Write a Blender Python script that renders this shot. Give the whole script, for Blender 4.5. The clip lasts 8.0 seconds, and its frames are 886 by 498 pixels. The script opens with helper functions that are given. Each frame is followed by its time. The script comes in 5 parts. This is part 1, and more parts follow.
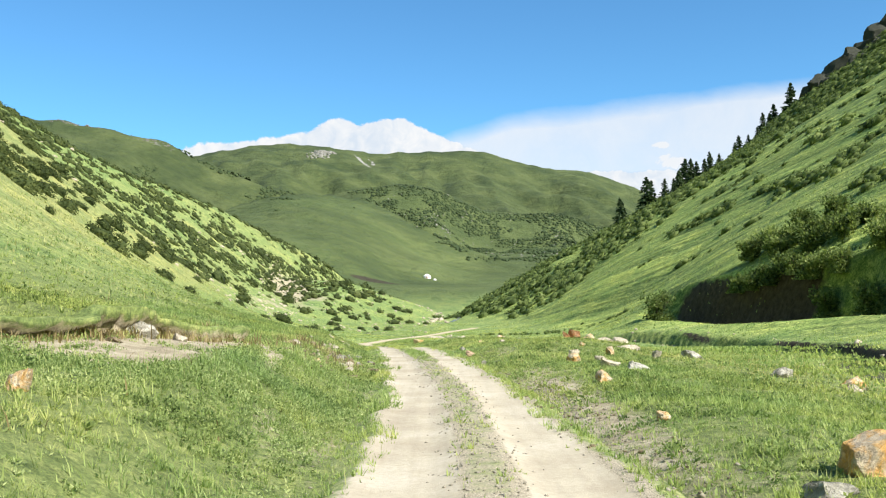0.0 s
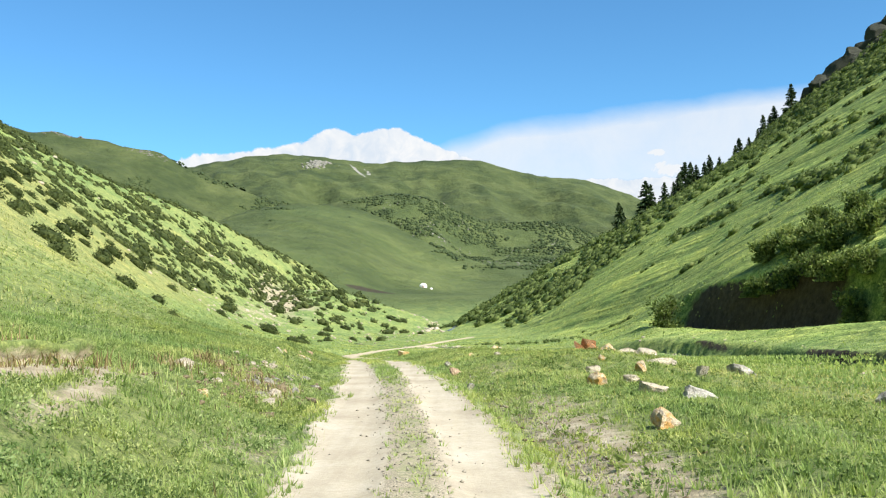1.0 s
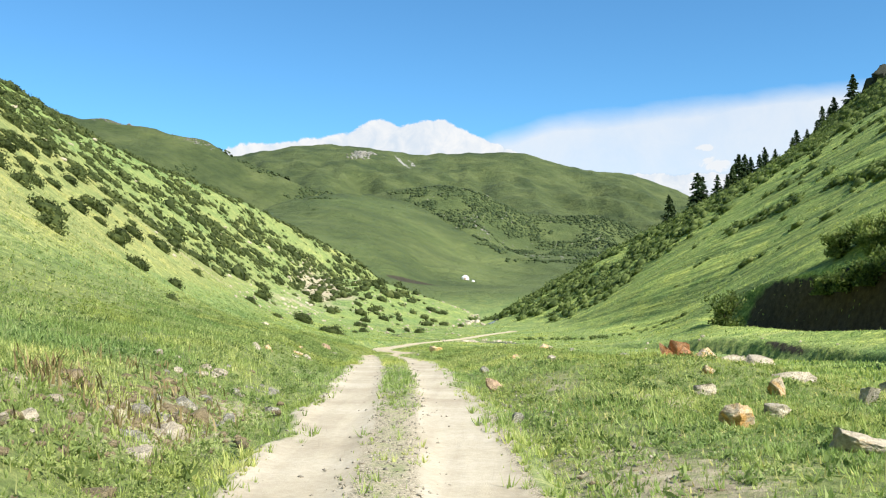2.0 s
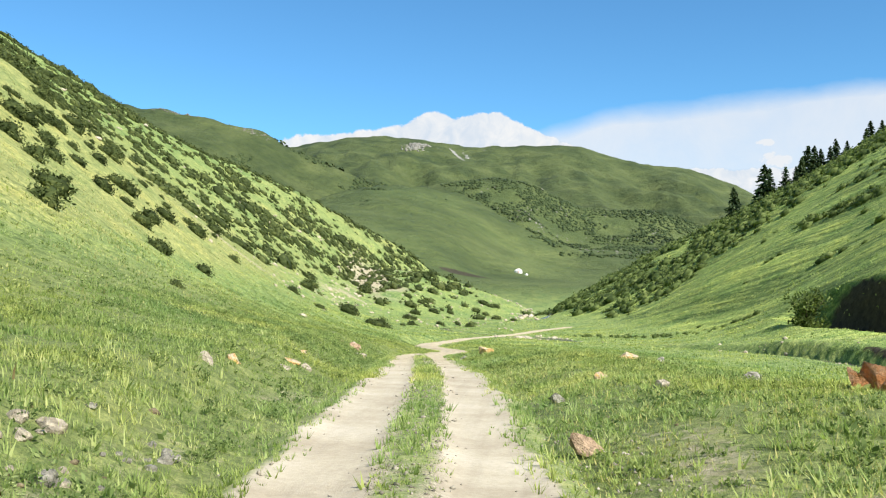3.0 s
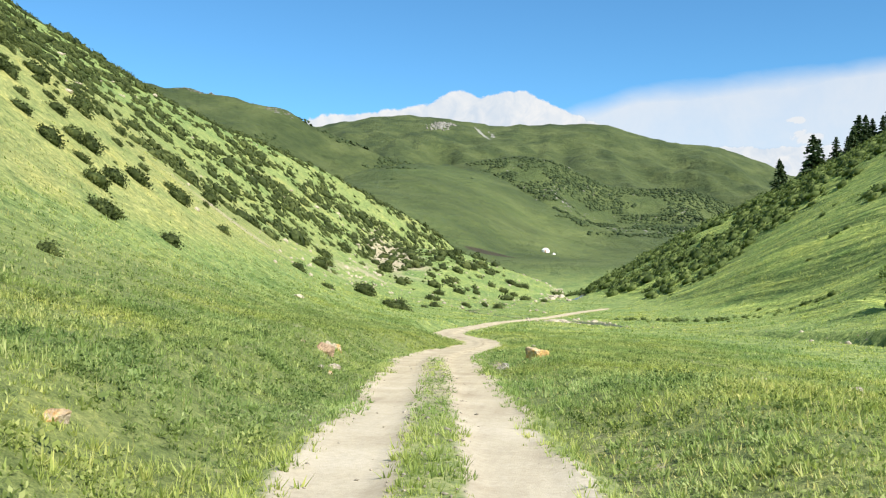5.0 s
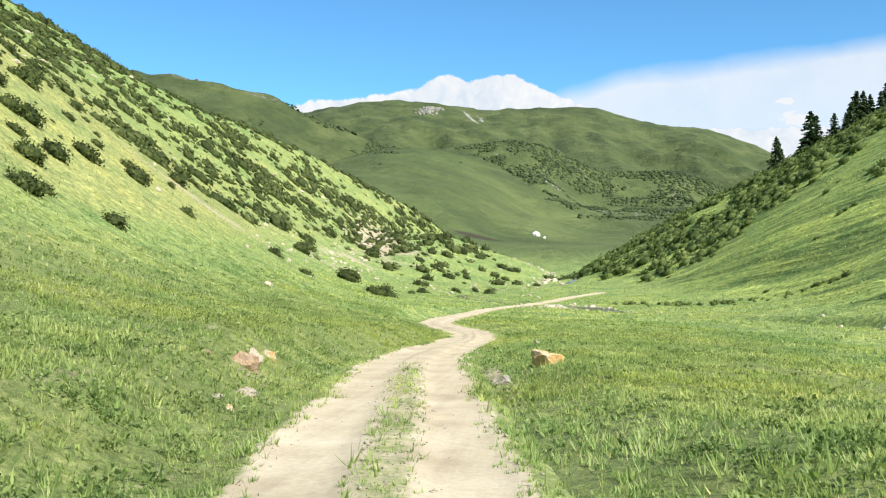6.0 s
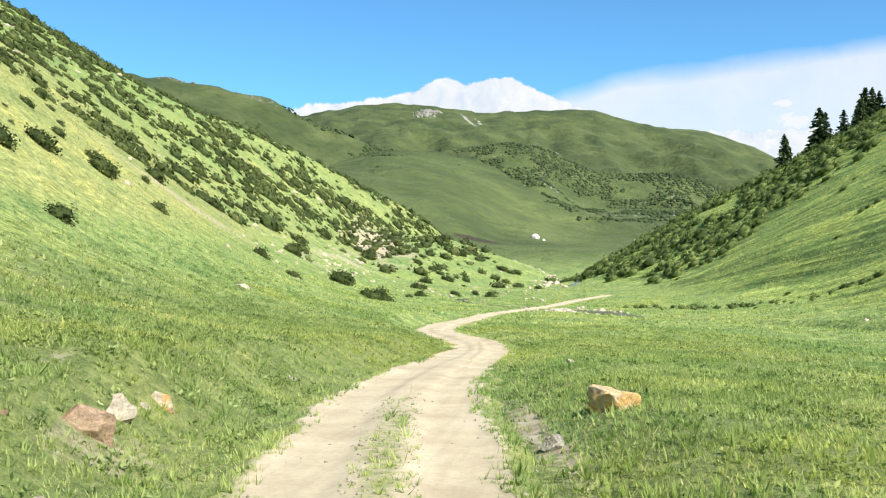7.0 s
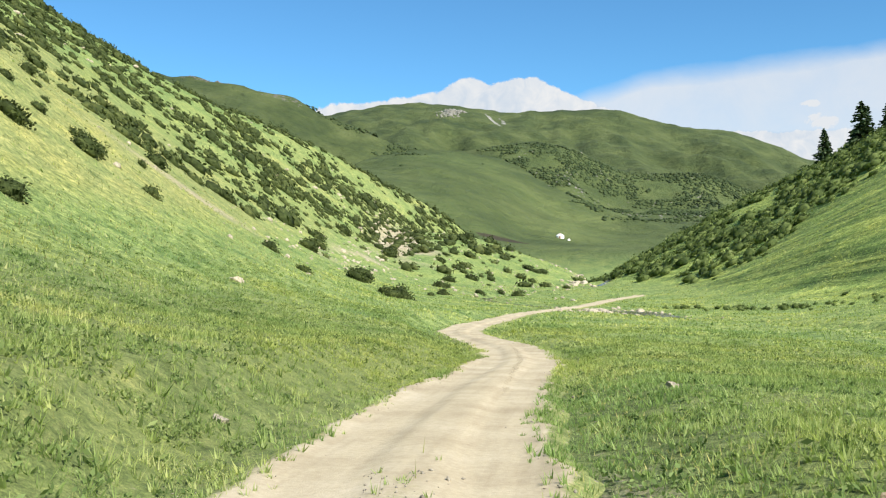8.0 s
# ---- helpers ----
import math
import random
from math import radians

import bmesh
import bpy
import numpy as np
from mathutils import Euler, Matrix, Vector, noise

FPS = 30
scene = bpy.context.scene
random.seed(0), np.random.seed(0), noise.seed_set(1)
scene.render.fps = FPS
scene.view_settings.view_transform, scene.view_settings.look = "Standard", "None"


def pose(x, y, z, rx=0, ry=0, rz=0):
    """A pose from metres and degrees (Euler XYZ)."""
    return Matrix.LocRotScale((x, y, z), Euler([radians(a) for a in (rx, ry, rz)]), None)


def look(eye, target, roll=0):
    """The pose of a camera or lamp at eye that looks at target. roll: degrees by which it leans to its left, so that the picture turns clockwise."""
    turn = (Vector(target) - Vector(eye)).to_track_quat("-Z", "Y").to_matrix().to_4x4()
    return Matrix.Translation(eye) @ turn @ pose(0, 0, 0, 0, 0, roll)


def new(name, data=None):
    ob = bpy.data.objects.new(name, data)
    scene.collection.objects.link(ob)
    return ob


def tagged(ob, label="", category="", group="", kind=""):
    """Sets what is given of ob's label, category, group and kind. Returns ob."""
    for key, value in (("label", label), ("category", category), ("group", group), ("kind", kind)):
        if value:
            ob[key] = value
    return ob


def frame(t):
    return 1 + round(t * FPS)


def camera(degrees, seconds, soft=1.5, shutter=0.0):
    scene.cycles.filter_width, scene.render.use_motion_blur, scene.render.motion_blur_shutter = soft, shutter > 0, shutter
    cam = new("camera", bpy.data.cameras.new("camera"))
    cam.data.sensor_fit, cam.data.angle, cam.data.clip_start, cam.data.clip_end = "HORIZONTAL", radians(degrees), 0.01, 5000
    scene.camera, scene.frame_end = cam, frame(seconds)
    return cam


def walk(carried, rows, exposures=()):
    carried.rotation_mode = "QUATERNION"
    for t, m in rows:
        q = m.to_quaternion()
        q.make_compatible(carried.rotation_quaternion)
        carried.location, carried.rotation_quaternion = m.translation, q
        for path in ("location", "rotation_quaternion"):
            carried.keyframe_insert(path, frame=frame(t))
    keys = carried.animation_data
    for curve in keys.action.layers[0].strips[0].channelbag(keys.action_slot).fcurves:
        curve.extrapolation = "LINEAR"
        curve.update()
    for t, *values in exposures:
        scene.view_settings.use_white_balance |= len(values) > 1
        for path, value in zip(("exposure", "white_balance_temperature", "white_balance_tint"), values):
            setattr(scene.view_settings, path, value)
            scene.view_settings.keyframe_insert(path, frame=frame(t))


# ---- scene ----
cam = camera(51.72, 8.0, soft=1.2)


def aim(x, y, z, yaw, pitch, roll):
    return pose(x, y, z, 0, 0, yaw) @ pose(0, 0, 0, 90 + pitch) @ pose(0, 0, 0, 0, 0, roll)


PATH = [
    (0.0, aim(0.001, 0.000, 1.408, 0.140, 3.510, -0.927)),
    (0.5, aim(0.260, 3.773, 1.378, -0.043, 3.955, -1.673)),
    (1.0, aim(0.528, 7.433, 1.230, -0.079, 4.094, -1.453)),
    (1.5, aim(0.711, 11.123, 1.126, 0.907, 3.962, -0.917)),
    (3.0, aim(0.321, 22.237, 1.156, 5.962, 3.201, 0.796)),
    (3.5, aim(0.072, 25.873, 1.210, 6.761, 3.278, 0.913)),
    (4.0, aim(-0.340, 29.454, 1.185, 7.183, 3.130, 0.929)),
    (4.5, aim(-0.835, 33.031, 1.072, 7.641, 2.645, 0.961)),
    (6.0, aim(-1.815, 43.546, 0.895, 6.907, 1.012, 0.132)),
    (6.5, aim(-2.220, 47.002, 0.776, 6.563, 1.119, -0.077)),
    (7.0, aim(-2.753, 50.522, 0.680, 6.796, 1.221, -0.072)),
    (7.5, aim(-3.289, 54.269, 0.527, 7.426, 1.290, 0.205)),
    (8.0, aim(-3.812, 58.000, 0.250, 8.256, 1.235, 0.227)),
]
walk(cam, PATH, [(0.0, 0.96), (1.5, 0.97), (3.0, 0.90), (3.5, 1.02), (4.0, 0.90), (4.5, 0.83), (6.0, 0.98), (6.5, 0.96), (7.0, 1.02), (7.5, 0.91), (8.0, 0.80)])

# ---------------------------------------------------------------- light
SUN_AZ, SUN_EL = radians(130), radians(43)      # clockwise from +y, above the horizon
world = bpy.data.worlds.new("sky")
scene.world = world
world.use_nodes = True
wn = world.node_tree.nodes
sky_tex = wn.new("ShaderNodeTexSky")
sky_tex.sky_type = "NISHITA"
sky_tex.sun_disc = False
sky_tex.sun_elevation, sky_tex.sun_rotation = SUN_EL, SUN_AZ
sky_tex.altitude, sky_tex.air_density, sky_tex.dust_density, sky_tex.ozone_density = 2200, 1.1, 0.35, 1.6
wn["Background"].inputs["Strength"].default_value = 0.084
sky_tint = wn.new("ShaderNodeMix")
sky_tint.data_type, sky_tint.blend_type = "RGBA", "MULTIPLY"
sky_tint.inputs[0].default_value, sky_tint.inputs[7].default_value = 1.0, (0.55, 1.0, 1.19, 1)
world.node_tree.links.new(sky_tex.outputs[0], sky_tint.inputs[6])
world.node_tree.links.new(sky_tint.outputs[2], wn["Background"].inputs["Color"])
sun_dir = Vector((math.sin(SUN_AZ) * math.cos(SUN_EL), math.cos(SUN_AZ) * math.cos(SUN_EL), math.sin(SUN_EL)))
sun = new("sun", bpy.data.lights.new("sun", "SUN"))
sun.data.energy, sun.data.angle, sun.data.color = 5.0, radians(0.53), (1.0, 0.95, 0.85)
sun.matrix_world = look(sun_dir * 200, (0, 0, 0))
scene.view_settings.exposure = 0.90


# ---------------------------------------------------------------- numbers of the land
def hash01(ix, iy, seed):
    h = (ix.astype(np.int64) * 374761393 + iy.astype(np.int64) * 668265263 + seed * 974711) & 0x7FFFFFFF
    h = ((h ^ (h >> 13)) * 1274126177) & 0x7FFFFFFF
    return ((h ^ (h >> 16)) & 0xFFFF) / 65535.0


def vnoise(x, y, seed=0):
    """Smooth value noise, 0 to 1, one lattice cell a unit."""
    x, y = np.asarray(x, float), np.asarray(y, float)
    ix, iy = np.floor(x), np.floor(y)
    u, v = x - ix, y - iy
    u, v = u * u * u * (u * (u * 6 - 15) + 10), v * v * v * (v * (v * 6 - 15) + 10)
    a, b = hash01(ix, iy, seed), hash01(ix + 1, iy, seed)
    c, d = hash01(ix, iy + 1, seed), hash01(ix + 1, iy + 1, seed)
    return (a * (1 - u) + b * u) * (1 - v) + (c * (1 - u) + d * u) * v


def fbm(x, y, size, octaves=4, seed=0):
    """Layered noise about 0, largest swell of the given size in metres."""
    out, amp = 0.0, 0.5
    for n in range(octaves):
        out = out + amp * (vnoise(x / size + 17.3 * n, y / size - 9.1 * n, seed + n) - 0.5) * 2
        size, amp = size / 2.03, amp * 0.5
    return out


def soft_max(a, b, k):
    h = np.clip(0.5 + 0.5 * (a - b) / k, 0, 1)
    return b * (1 - h) + a * h + k * h * (1 - h)


def softplus(x, k):
    return k * np.logaddexp(0, x / k)


def step01(x, a, b):
    u = np.clip((x - a) / (b - a), 0, 1)
    return u * u * (3 - 2 * u)


def smooth_line(ys, xs, width=5.0):
    """A polyline as a rounded function."""
    t = np.arange(ys[0], ys[-1], 0.5)
    v = np.interp(t, ys, xs)
    n = max(1, int(width / 0.5))
    pad = np.pad(v, n, mode="reflect", reflect_type="odd")
    w = np.hanning(2 * n + 1)
    v = np.convolve(pad, w / w.sum(), "valid")
    return lambda y: np.interp(y, t, v)


def blob(x, y, cx, cy, rx, ry, turn=0.0):
    c, s = math.cos(turn), math.sin(turn)
    u, v = (x - cx) * c + (y - cy) * s, -(x - cx) * s + (y - cy) * c
    return np.exp(-((u / rx) ** 2 + (v / ry) ** 2))


floor_z = smooth_line([-90, 0, 20, 30, 43, 55, 70, 84, 95, 110, 150, 250, 280, 340, 400, 420, 450, 500, 600, 774, 1000, 1400, 2000, 4700],
                      [1.2, -0.05, -0.3, -0.3, -0.55, -1.02, -1.75, -2.4, -2.8, -3.2, -3.9, -3.9, -3.8, -3.8, -3.4, -2.4, 2.5, 10, 14, 19, 40, 85, 130, 180], 6)
road_x = smooth_line([-60, -10, 0, 9, 17.6, 30, 42, 55, 60, 67, 75, 85, 92, 98, 104, 110, 116, 122, 130, 138, 146, 157, 165, 176, 189, 205, 240],
                     [0.6, 0.4, 0.37, 0.37, 0.2, -0.75, -2.0, -3.75, -4.5, -5.4, -5.6, -5.4, -6.2, -7.8, -9.6, -10.2, -10.1, -9.6, -9.1, -8.6, -7.4, -4.6, -2.4, -0.4, 2.2, 6, 13], 4)
left_5 = smooth_line([-200, 0, 20, 40, 61, 82, 90, 114, 150, 175, 200, 250, 310, 340, 372, 400, 420, 520, 900],
                     [-24, -17.5, -17.5, -19.5, -22.3, -27.2, -29, -31.7, -39, -44, -46.5, -50, -54, -52, -45, -34, -30, -60, -200], 8)
right_5 = smooth_line([-200, 0, 60, 117, 152, 184, 200, 221, 257, 280, 300, 320, 345, 420, 520, 900],
                      [60, 44, 40, 34, 36, 30.5, 29.5, 30, 22.5, 17.5, 15.5, 15.5, 18, 40, 60, 160], 8)
stream_x = smooth_line([-80, -20, 20, 37, 45, 54, 70, 88, 94, 100, 106, 116, 130, 145, 151, 157, 164, 172, 185, 200, 225, 255, 281, 310],
                       [25, 13, 13, 17.3, 19.6, 21.8, 22.5, 21.2, 20.2, 18.8, 18.2, 15.5, 9, 2.6, 0.5, -3, -8, -13.5, -17, -17, -12, -3, 4, 5], 4)
bank_line = smooth_line([-60, 5, 10, 12, 14, 16, 17.5, 18.7, 19.5, 22, 28, 40], [-9, -6.7, -6.0, -5.6, -5.2, -5.25, -5.25, -4.8, -4.5, -4.0, -3.4, -3.2], 1.2)


def bank_x(y):
    y = np.asarray(y, float)
    return bank_line(y) + 0.16 * fbm(0 * y, y, 1.5, 3, 14)


def hollow_floor(x, y):
    """Bare trodden floor below the turf bank, 0 to 1."""
    edge = x + 3.38 + 0.085 * np.clip(y - 13, 0, 9) + 0.5 * fbm(x, y, 1.6, 3, 24)
    return step01(x - bank_x(y), -0.1, 0.25) * (1 - step01(edge, -0.2, 0.25)) * step01(y, 10.5, 12) * (1 - step01(y, 19.2, 20.6))


path_b = smooth_line([44, 50.8, 54, 58, 66], [-5.6, -6.42, -7.05, -7.8, -9.4], 2)
path_x = smooth_line([7, 10, 12.2, 14.4, 16, 17.3, 18.9, 20.4, 22], [-1.8, -2.1, -2.3, -2.8, -3.06, -3.28, -3.7, -4.15, -4.5], 1.2)
ridge_a = smooth_line([-2600, -1400, -968, -797, -611, -463, -372, -191, 5, 128, 267, 439, 574, 674, 900, 1600],
                      [430, 470, 493, 496, 523, 526, 516, 490, 497, 489, 447, 424, 385, 333, 280, 200], 25)
ridge_b = smooth_line([-2000, -1000, -660, -566, -491, -427, -381, -327, -273, -200, -60, 200],
                      [420, 345, 307, 293, 278, 260, 236, 211, 190, 165, 110, 20], 18)
ridge_c = smooth_line([-500, -300, -237, -195, -151, -101, -70, -38, 16, 50, 76, 160],
                      [60, 98, 128, 146, 149, 143, 126, 102, 72, 56, 43, 14], 12)
ridge_c_y = smooth_line([-500, -237, -195, -101, -38, 16, 76, 160], [1000, 1080, 1150, 1223, 1150, 1080, 960, 820], 20)
ridge_d = smooth_line([-500, -300, -158, -77, -16, 24, 73, 142, 200, 248, 286, 400, 700],
                      [150, 190, 216, 223, 214, 193, 171, 166, 168, 154, 136, 110, 60], 15)
left_crest = smooth_line([-400, -170, -140, -121, -102, -79, -46, -6, 60], [270, 300, 314, 330, 342, 366, 400, 412, 420], 6)
right_crest = smooth_line([-60, 0, 26, 63, 100, 144, 300, 600], [300, 305, 322, 338, 346, 344, 320, 300], 6)


crest_lift = smooth_line([-220, -135, -122, -112, -100, -88, -66, -48, -34, 0], [-3, -3, -2.5, 0.5, 5.2, 7.2, 6.6, 3.2, 0, 0], 6)
spur = smooth_line([-90, -60, -45, -35, -24, -12, -1.5, 0.8, 4], [14, 13.5, 12.6, 11.3, 7.6, 3.9, 0.1, -3.4, -4.4], 1.5)


def land(x, y, fine=True):
    """Height of the land, metres."""
    x, y = np.asarray(x, float), np.asarray(y, float)
    base = floor_z(y) - 0.02 * np.clip(x, -60, 60) * step01(y, 420, 560)
    # left hillside
    k = 5 + 3.5 * step01(y, 90, 260)
    d = left_5(y) - x
    d0 = (5 - base) / 0.82 * 0.97
    g = 0.82 * softplus(d + d0, k) - 0.0013 * np.clip(d, 0, 150) ** 2
    g = g + step01(d, -6, 20) * (1.6 * fbm(x, y, 34, 4, 3) + 2.2 * fbm(x + 0.5 * y, y, 60, 2, 9))
    g = g + crest_lift(x) * step01(y, 245, 330)
    g = g - 1.1 * softplus(y - left_crest(x) - 4, 5)
    left = np.maximum(g, 0)
    # right hillside, with small terraces trodden along the slope
    d = x - right_5(y)
    sl = 0.65 - 0.05 * step01(y, 215, 300)
    d0 = (5 - base) / sl * 0.97
    h = sl * softplus(d + d0, 3.2) + 0.0017 * np.clip(d - 45, 0, 120) ** 2 * step01(y, 215, 300)
    h = h + step01(d, -8, 12) * (0.7 * fbm(x, y, 30, 3, 21) + 1.6 * fbm(x, y, 70, 2, 5))
    h = h + step01(d, -3, 8) * (0.17 * fbm(0.91 * x + 0.41 * y, (0.91 * y - 0.41 * x) / 8, 3.4, 2, 23) + 0.11 * fbm(0.91 * x + 0.41 * y, (0.91 * y - 0.41 * x) / 7, 1.5, 2, 27)) * (1 - step01(y, 260, 330))
    h = h + 3 * step01(d, 92, 108) * step01(y, 220, 260)
    h = h - 0.095 * np.clip(d - 8, 0, 140) * step01(y, 225, 290)
    h = h - 1.1 * softplus(y - right_crest(x) - 3, 5)
    right = np.maximum(h, 0)
    near = base + left + right
    # low spur that closes the valley behind the bend
    lift = spur(x) + 0.5 * fbm(x, y, 14, 3, 35) - 0.105 * softplus(338 - y, 9) - 0.35 * softplus(y - 340, 6)
    near = soft_max(near, np.where(x < 6, lift, -9), 1.0)
    # meadow that tips down towards the stream
    near = near - 0.07 * np.clip(x - 2.5, 0, 11) * (1 - step01(y, 66, 96)) + 0.42 * blob(x, y, 5.2, 34.6, 2.6, 4.5) + 0.18 * blob(x, y, 3.0, 47.5, 2.4, 6)
    # washed-out bank at the right foot, with a steep shaded face
    top = 33.2 + 0.21 * (110 - y) + 0.9 * fbm(x, y, 9, 3, 33)
    scoop = step01(y, 36, 58) * (1 - step01(y, 116, 130)) * step01(x, 24, 28)
    low = base + 0.9 + 0.08 * (x - 24)
    near = near - np.maximum(near - low, 0) * scoop * (1 - step01(x - top, -1.3, 0.5))
    # low turf bank on the left of the track
    b = bank_x(y) - 0.30 - x
    near = near + 0.34 * (0.45 + 0.55 * step01(vnoise(0 * y, y / 1.3, 85), 0.3, 0.6)) * step01(b, -0.10, 0.10) * (1 - 0.5 * step01(b, 0.6, 5)) * (1 - step01(y, 19, 21.5)) * step01(y, 7, 11)
    # ground of the far valley and the mountains behind
    rough = step01(y, 480, 800)
    b = ridge_b(x) - np.where(y < 1400, 0.40 * (1400 - y) - 0.00008 * np.clip(1400 - y, 0, 900) ** 2, 0.5 * (y - 1400))
    cy = ridge_c_y(x)
    c = ridge_c(x) - np.where(y < cy, 0.26 * (cy - y) - 0.00016 * np.clip(cy - y, 0, 500) ** 2, 0.35 * (y - cy))
    dd = ridge_d(x) - np.where(y < 1650, 0.36 * (1650 - y), 0.4 * (y - 1650))
    a = ridge_a(x) - np.where(y < 2900, 0.36 * (2900 - y) - 0.00006 * np.clip(2900 - y, 0, 1400) ** 2, 0.4 * (y - 2900))
    fold = fbm(x + 0.25 * y, 0.35 * y, 150, 4, 41)
    a = a + 55 * fold * step01(2900 - y, 20, 500)
    b = b + 22 * fold * step01(1400 - y, 20, 260)
    a = a + 14 * fbm(x + 0.3 * y, 0.5 * y, 55, 3, 42) * step01(2900 - y, 5, 200)
    b = b + 7 * fbm(x + 0.3 * y, 0.5 * y, 40, 3, 43) * step01(1400 - y, 5, 120)
    a = a + 7 * fbm(x, 0 * y, 46, 4, 44)
    b = b + 3 * fbm(x, 0 * y, 26, 4, 45)
    c = c + 9 * fbm(x, y, 120, 4, 77) * step01(np.abs(cy - y), 5, 140)
    dd = dd + 26 * fbm(x + 0.5 * y, 0.5 * y, 110, 4, 51) * step01(1650 - y, 10, 200)
    c = c + 7 * np.abs(fbm(x + 0.55 * y, 0.2 * y, 90, 2, 79)) * step01(cy - y, 10, 120)
    far = soft_max(soft_max(a, dd, 10), soft_max(b, c, 22), 10)
    far = soft_max(far, base, 10)
    w = step01(y, 420, 520)
    z = near * (1 - w) + np.maximum(far, near - 400 * w) * w
    if fine:
        q = 1 - step01(np.abs(x - road_x(y)), 1.9, 3.6)
        q = q * (1 - step01(y, 200, 230))
        bump = 0.16 * fbm(x, y, 7, 3, 61) + 0.5 * fbm(x, y, 24, 2, 64) * step01(y, 110, 170) + 0.05 * fbm(x, y, 1.4, 2, 67)
        z = z + bump * (1 - q) * (1 - step01(y, 300, 500))
        # cut of the road into the left bank
        cut = step01(-(x - road_x(y)), 1.7, 2.7) * (1 - step01(y, 26, 44)) * step01(y, -40, 5)
        z = z + 0.05 * cut
        z = z - (left + right) * q
        # grassy step on the far side of the stream
        t = x - stream_x(y) + 0.25 * fbm(x, y, 5, 3, 70)
        z = z + 0.55 * step01(t, 0.9, 1.45) * (1 - step01(t, 4, 14)) * step01(y, 22, 32) * (1 - step01(y, 98, 114))
        # bed of the stream
        s = np.abs(x - stream_x(y)) / np.sqrt(1 + 0.4)
        s = s + 0.5 * fbm(x, y, 3.5, 3, 69)
        deep = 0.8 - 0.45 * step01(y, 132, 142) * (1 - step01(y, 165, 180))
        z = z - deep * (0.75 * (1 - step01(s, 1.0, 1.6)) + 0.25 * np.exp(-(s / 3.0) ** 2)) * (1 - step01(y, 300, 330))
    return z


def ground_z(x, y):
    return float(land(np.array([x]), np.array([y]))[0])


# ---------------------------------------------------------------- materials
def material(name, rough=0.9):
    m = bpy.data.materials.new(name)
    m.use_nodes = True
    m.node_tree.nodes["Principled BSDF"].inputs["Roughness"].default_value = rough
    m.node_tree.nodes["Principled BSDF"].inputs["Specular IOR Level"].default_value = 0.25
    return m


class Nodes:
    """Short hand for building node trees."""

    def __init__(self, m):
        self.t = m.node_tree
        self.n = self.t.nodes
        self.out = self.n["Principled BSDF"]

    def link(self, a, b):
        self.t.links.new(a, b)

    def coords(self):
        return self.n.new("ShaderNodeTexCoord").outputs["Object"]

    def noise(self, scale, detail=4, rough=0.6, vector=None, stretch=None, distortion=0.0):
        tex = self.n.new("ShaderNodeTexNoise")
        tex.inputs["Scale"].default_value, tex.inputs["Detail"].default_value = scale, detail
        tex.inputs["Roughness"].default_value, tex.inputs["Distortion"].default_value = rough, distortion
        v = vector or self.coords()
        if stretch:
            mp = self.n.new("ShaderNodeMapping")
            mp.inputs["Scale"].default_value = stretch
            self.link(v, mp.inputs["Vector"])
            v = mp.outputs[0]
        self.link(v, tex.inputs["Vector"])
        return tex.outputs["Fac"]

    def ramp(self, fac, stops):
        r = self.n.new("ShaderNodeValToRGB")
        e = r.color_ramp.elements
        while len(e) < len(stops):
            e.new(0.5)
        for el, (p, c) in zip(e, stops):
            el.position = p
            el.color = (*c, 1) if isinstance(c, tuple) else (c, c, c, 1)
        self.link(fac, r.inputs[0])
        return r.outputs[0]

    def mix(self, fac, a, b, kind="MIX"):
        m = self.n.new("ShaderNodeMix")
        m.data_type, m.blend_type = "RGBA", kind
        for sock, val in ((m.inputs[0], fac), (m.inputs[6], a), (m.inputs[7], b)):
            if isinstance(val, (int, float)):
                sock.default_value = val
            elif isinstance(val, tuple):
                sock.default_value = (*val, 1)
            else:
                self.link(val, sock)
        return m.outputs[2]

    def math(self, kind, a, b=0.0, c=None):
        m = self.n.new("ShaderNodeMath")
        m.operation = kind
        for sock, val in zip(m.inputs, (a, b, c)):
            if val is None:
                continue
            if isinstance(val, (int, float)):
                sock.default_value = val
            else:
                self.link(val, sock)
        return m.outputs[0]

    def attr(self, name):
        a = self.n.new("ShaderNodeAttribute")
        a.attribute_name = name
        return a.outputs["Fac"]

    def bump(self, height, strength=0.4, distance=0.05):
        b = self.n.new("ShaderNodeBump")
        b.inputs["Strength"].default_value, b.inputs["Distance"].default_value = strength, distance
        self.link(height, b.inputs["Height"])
        self.link(b.outputs[0], self.out.inputs["Normal"])

    def colour(self, c):
        self.link(c, self.out.inputs["Base Color"])


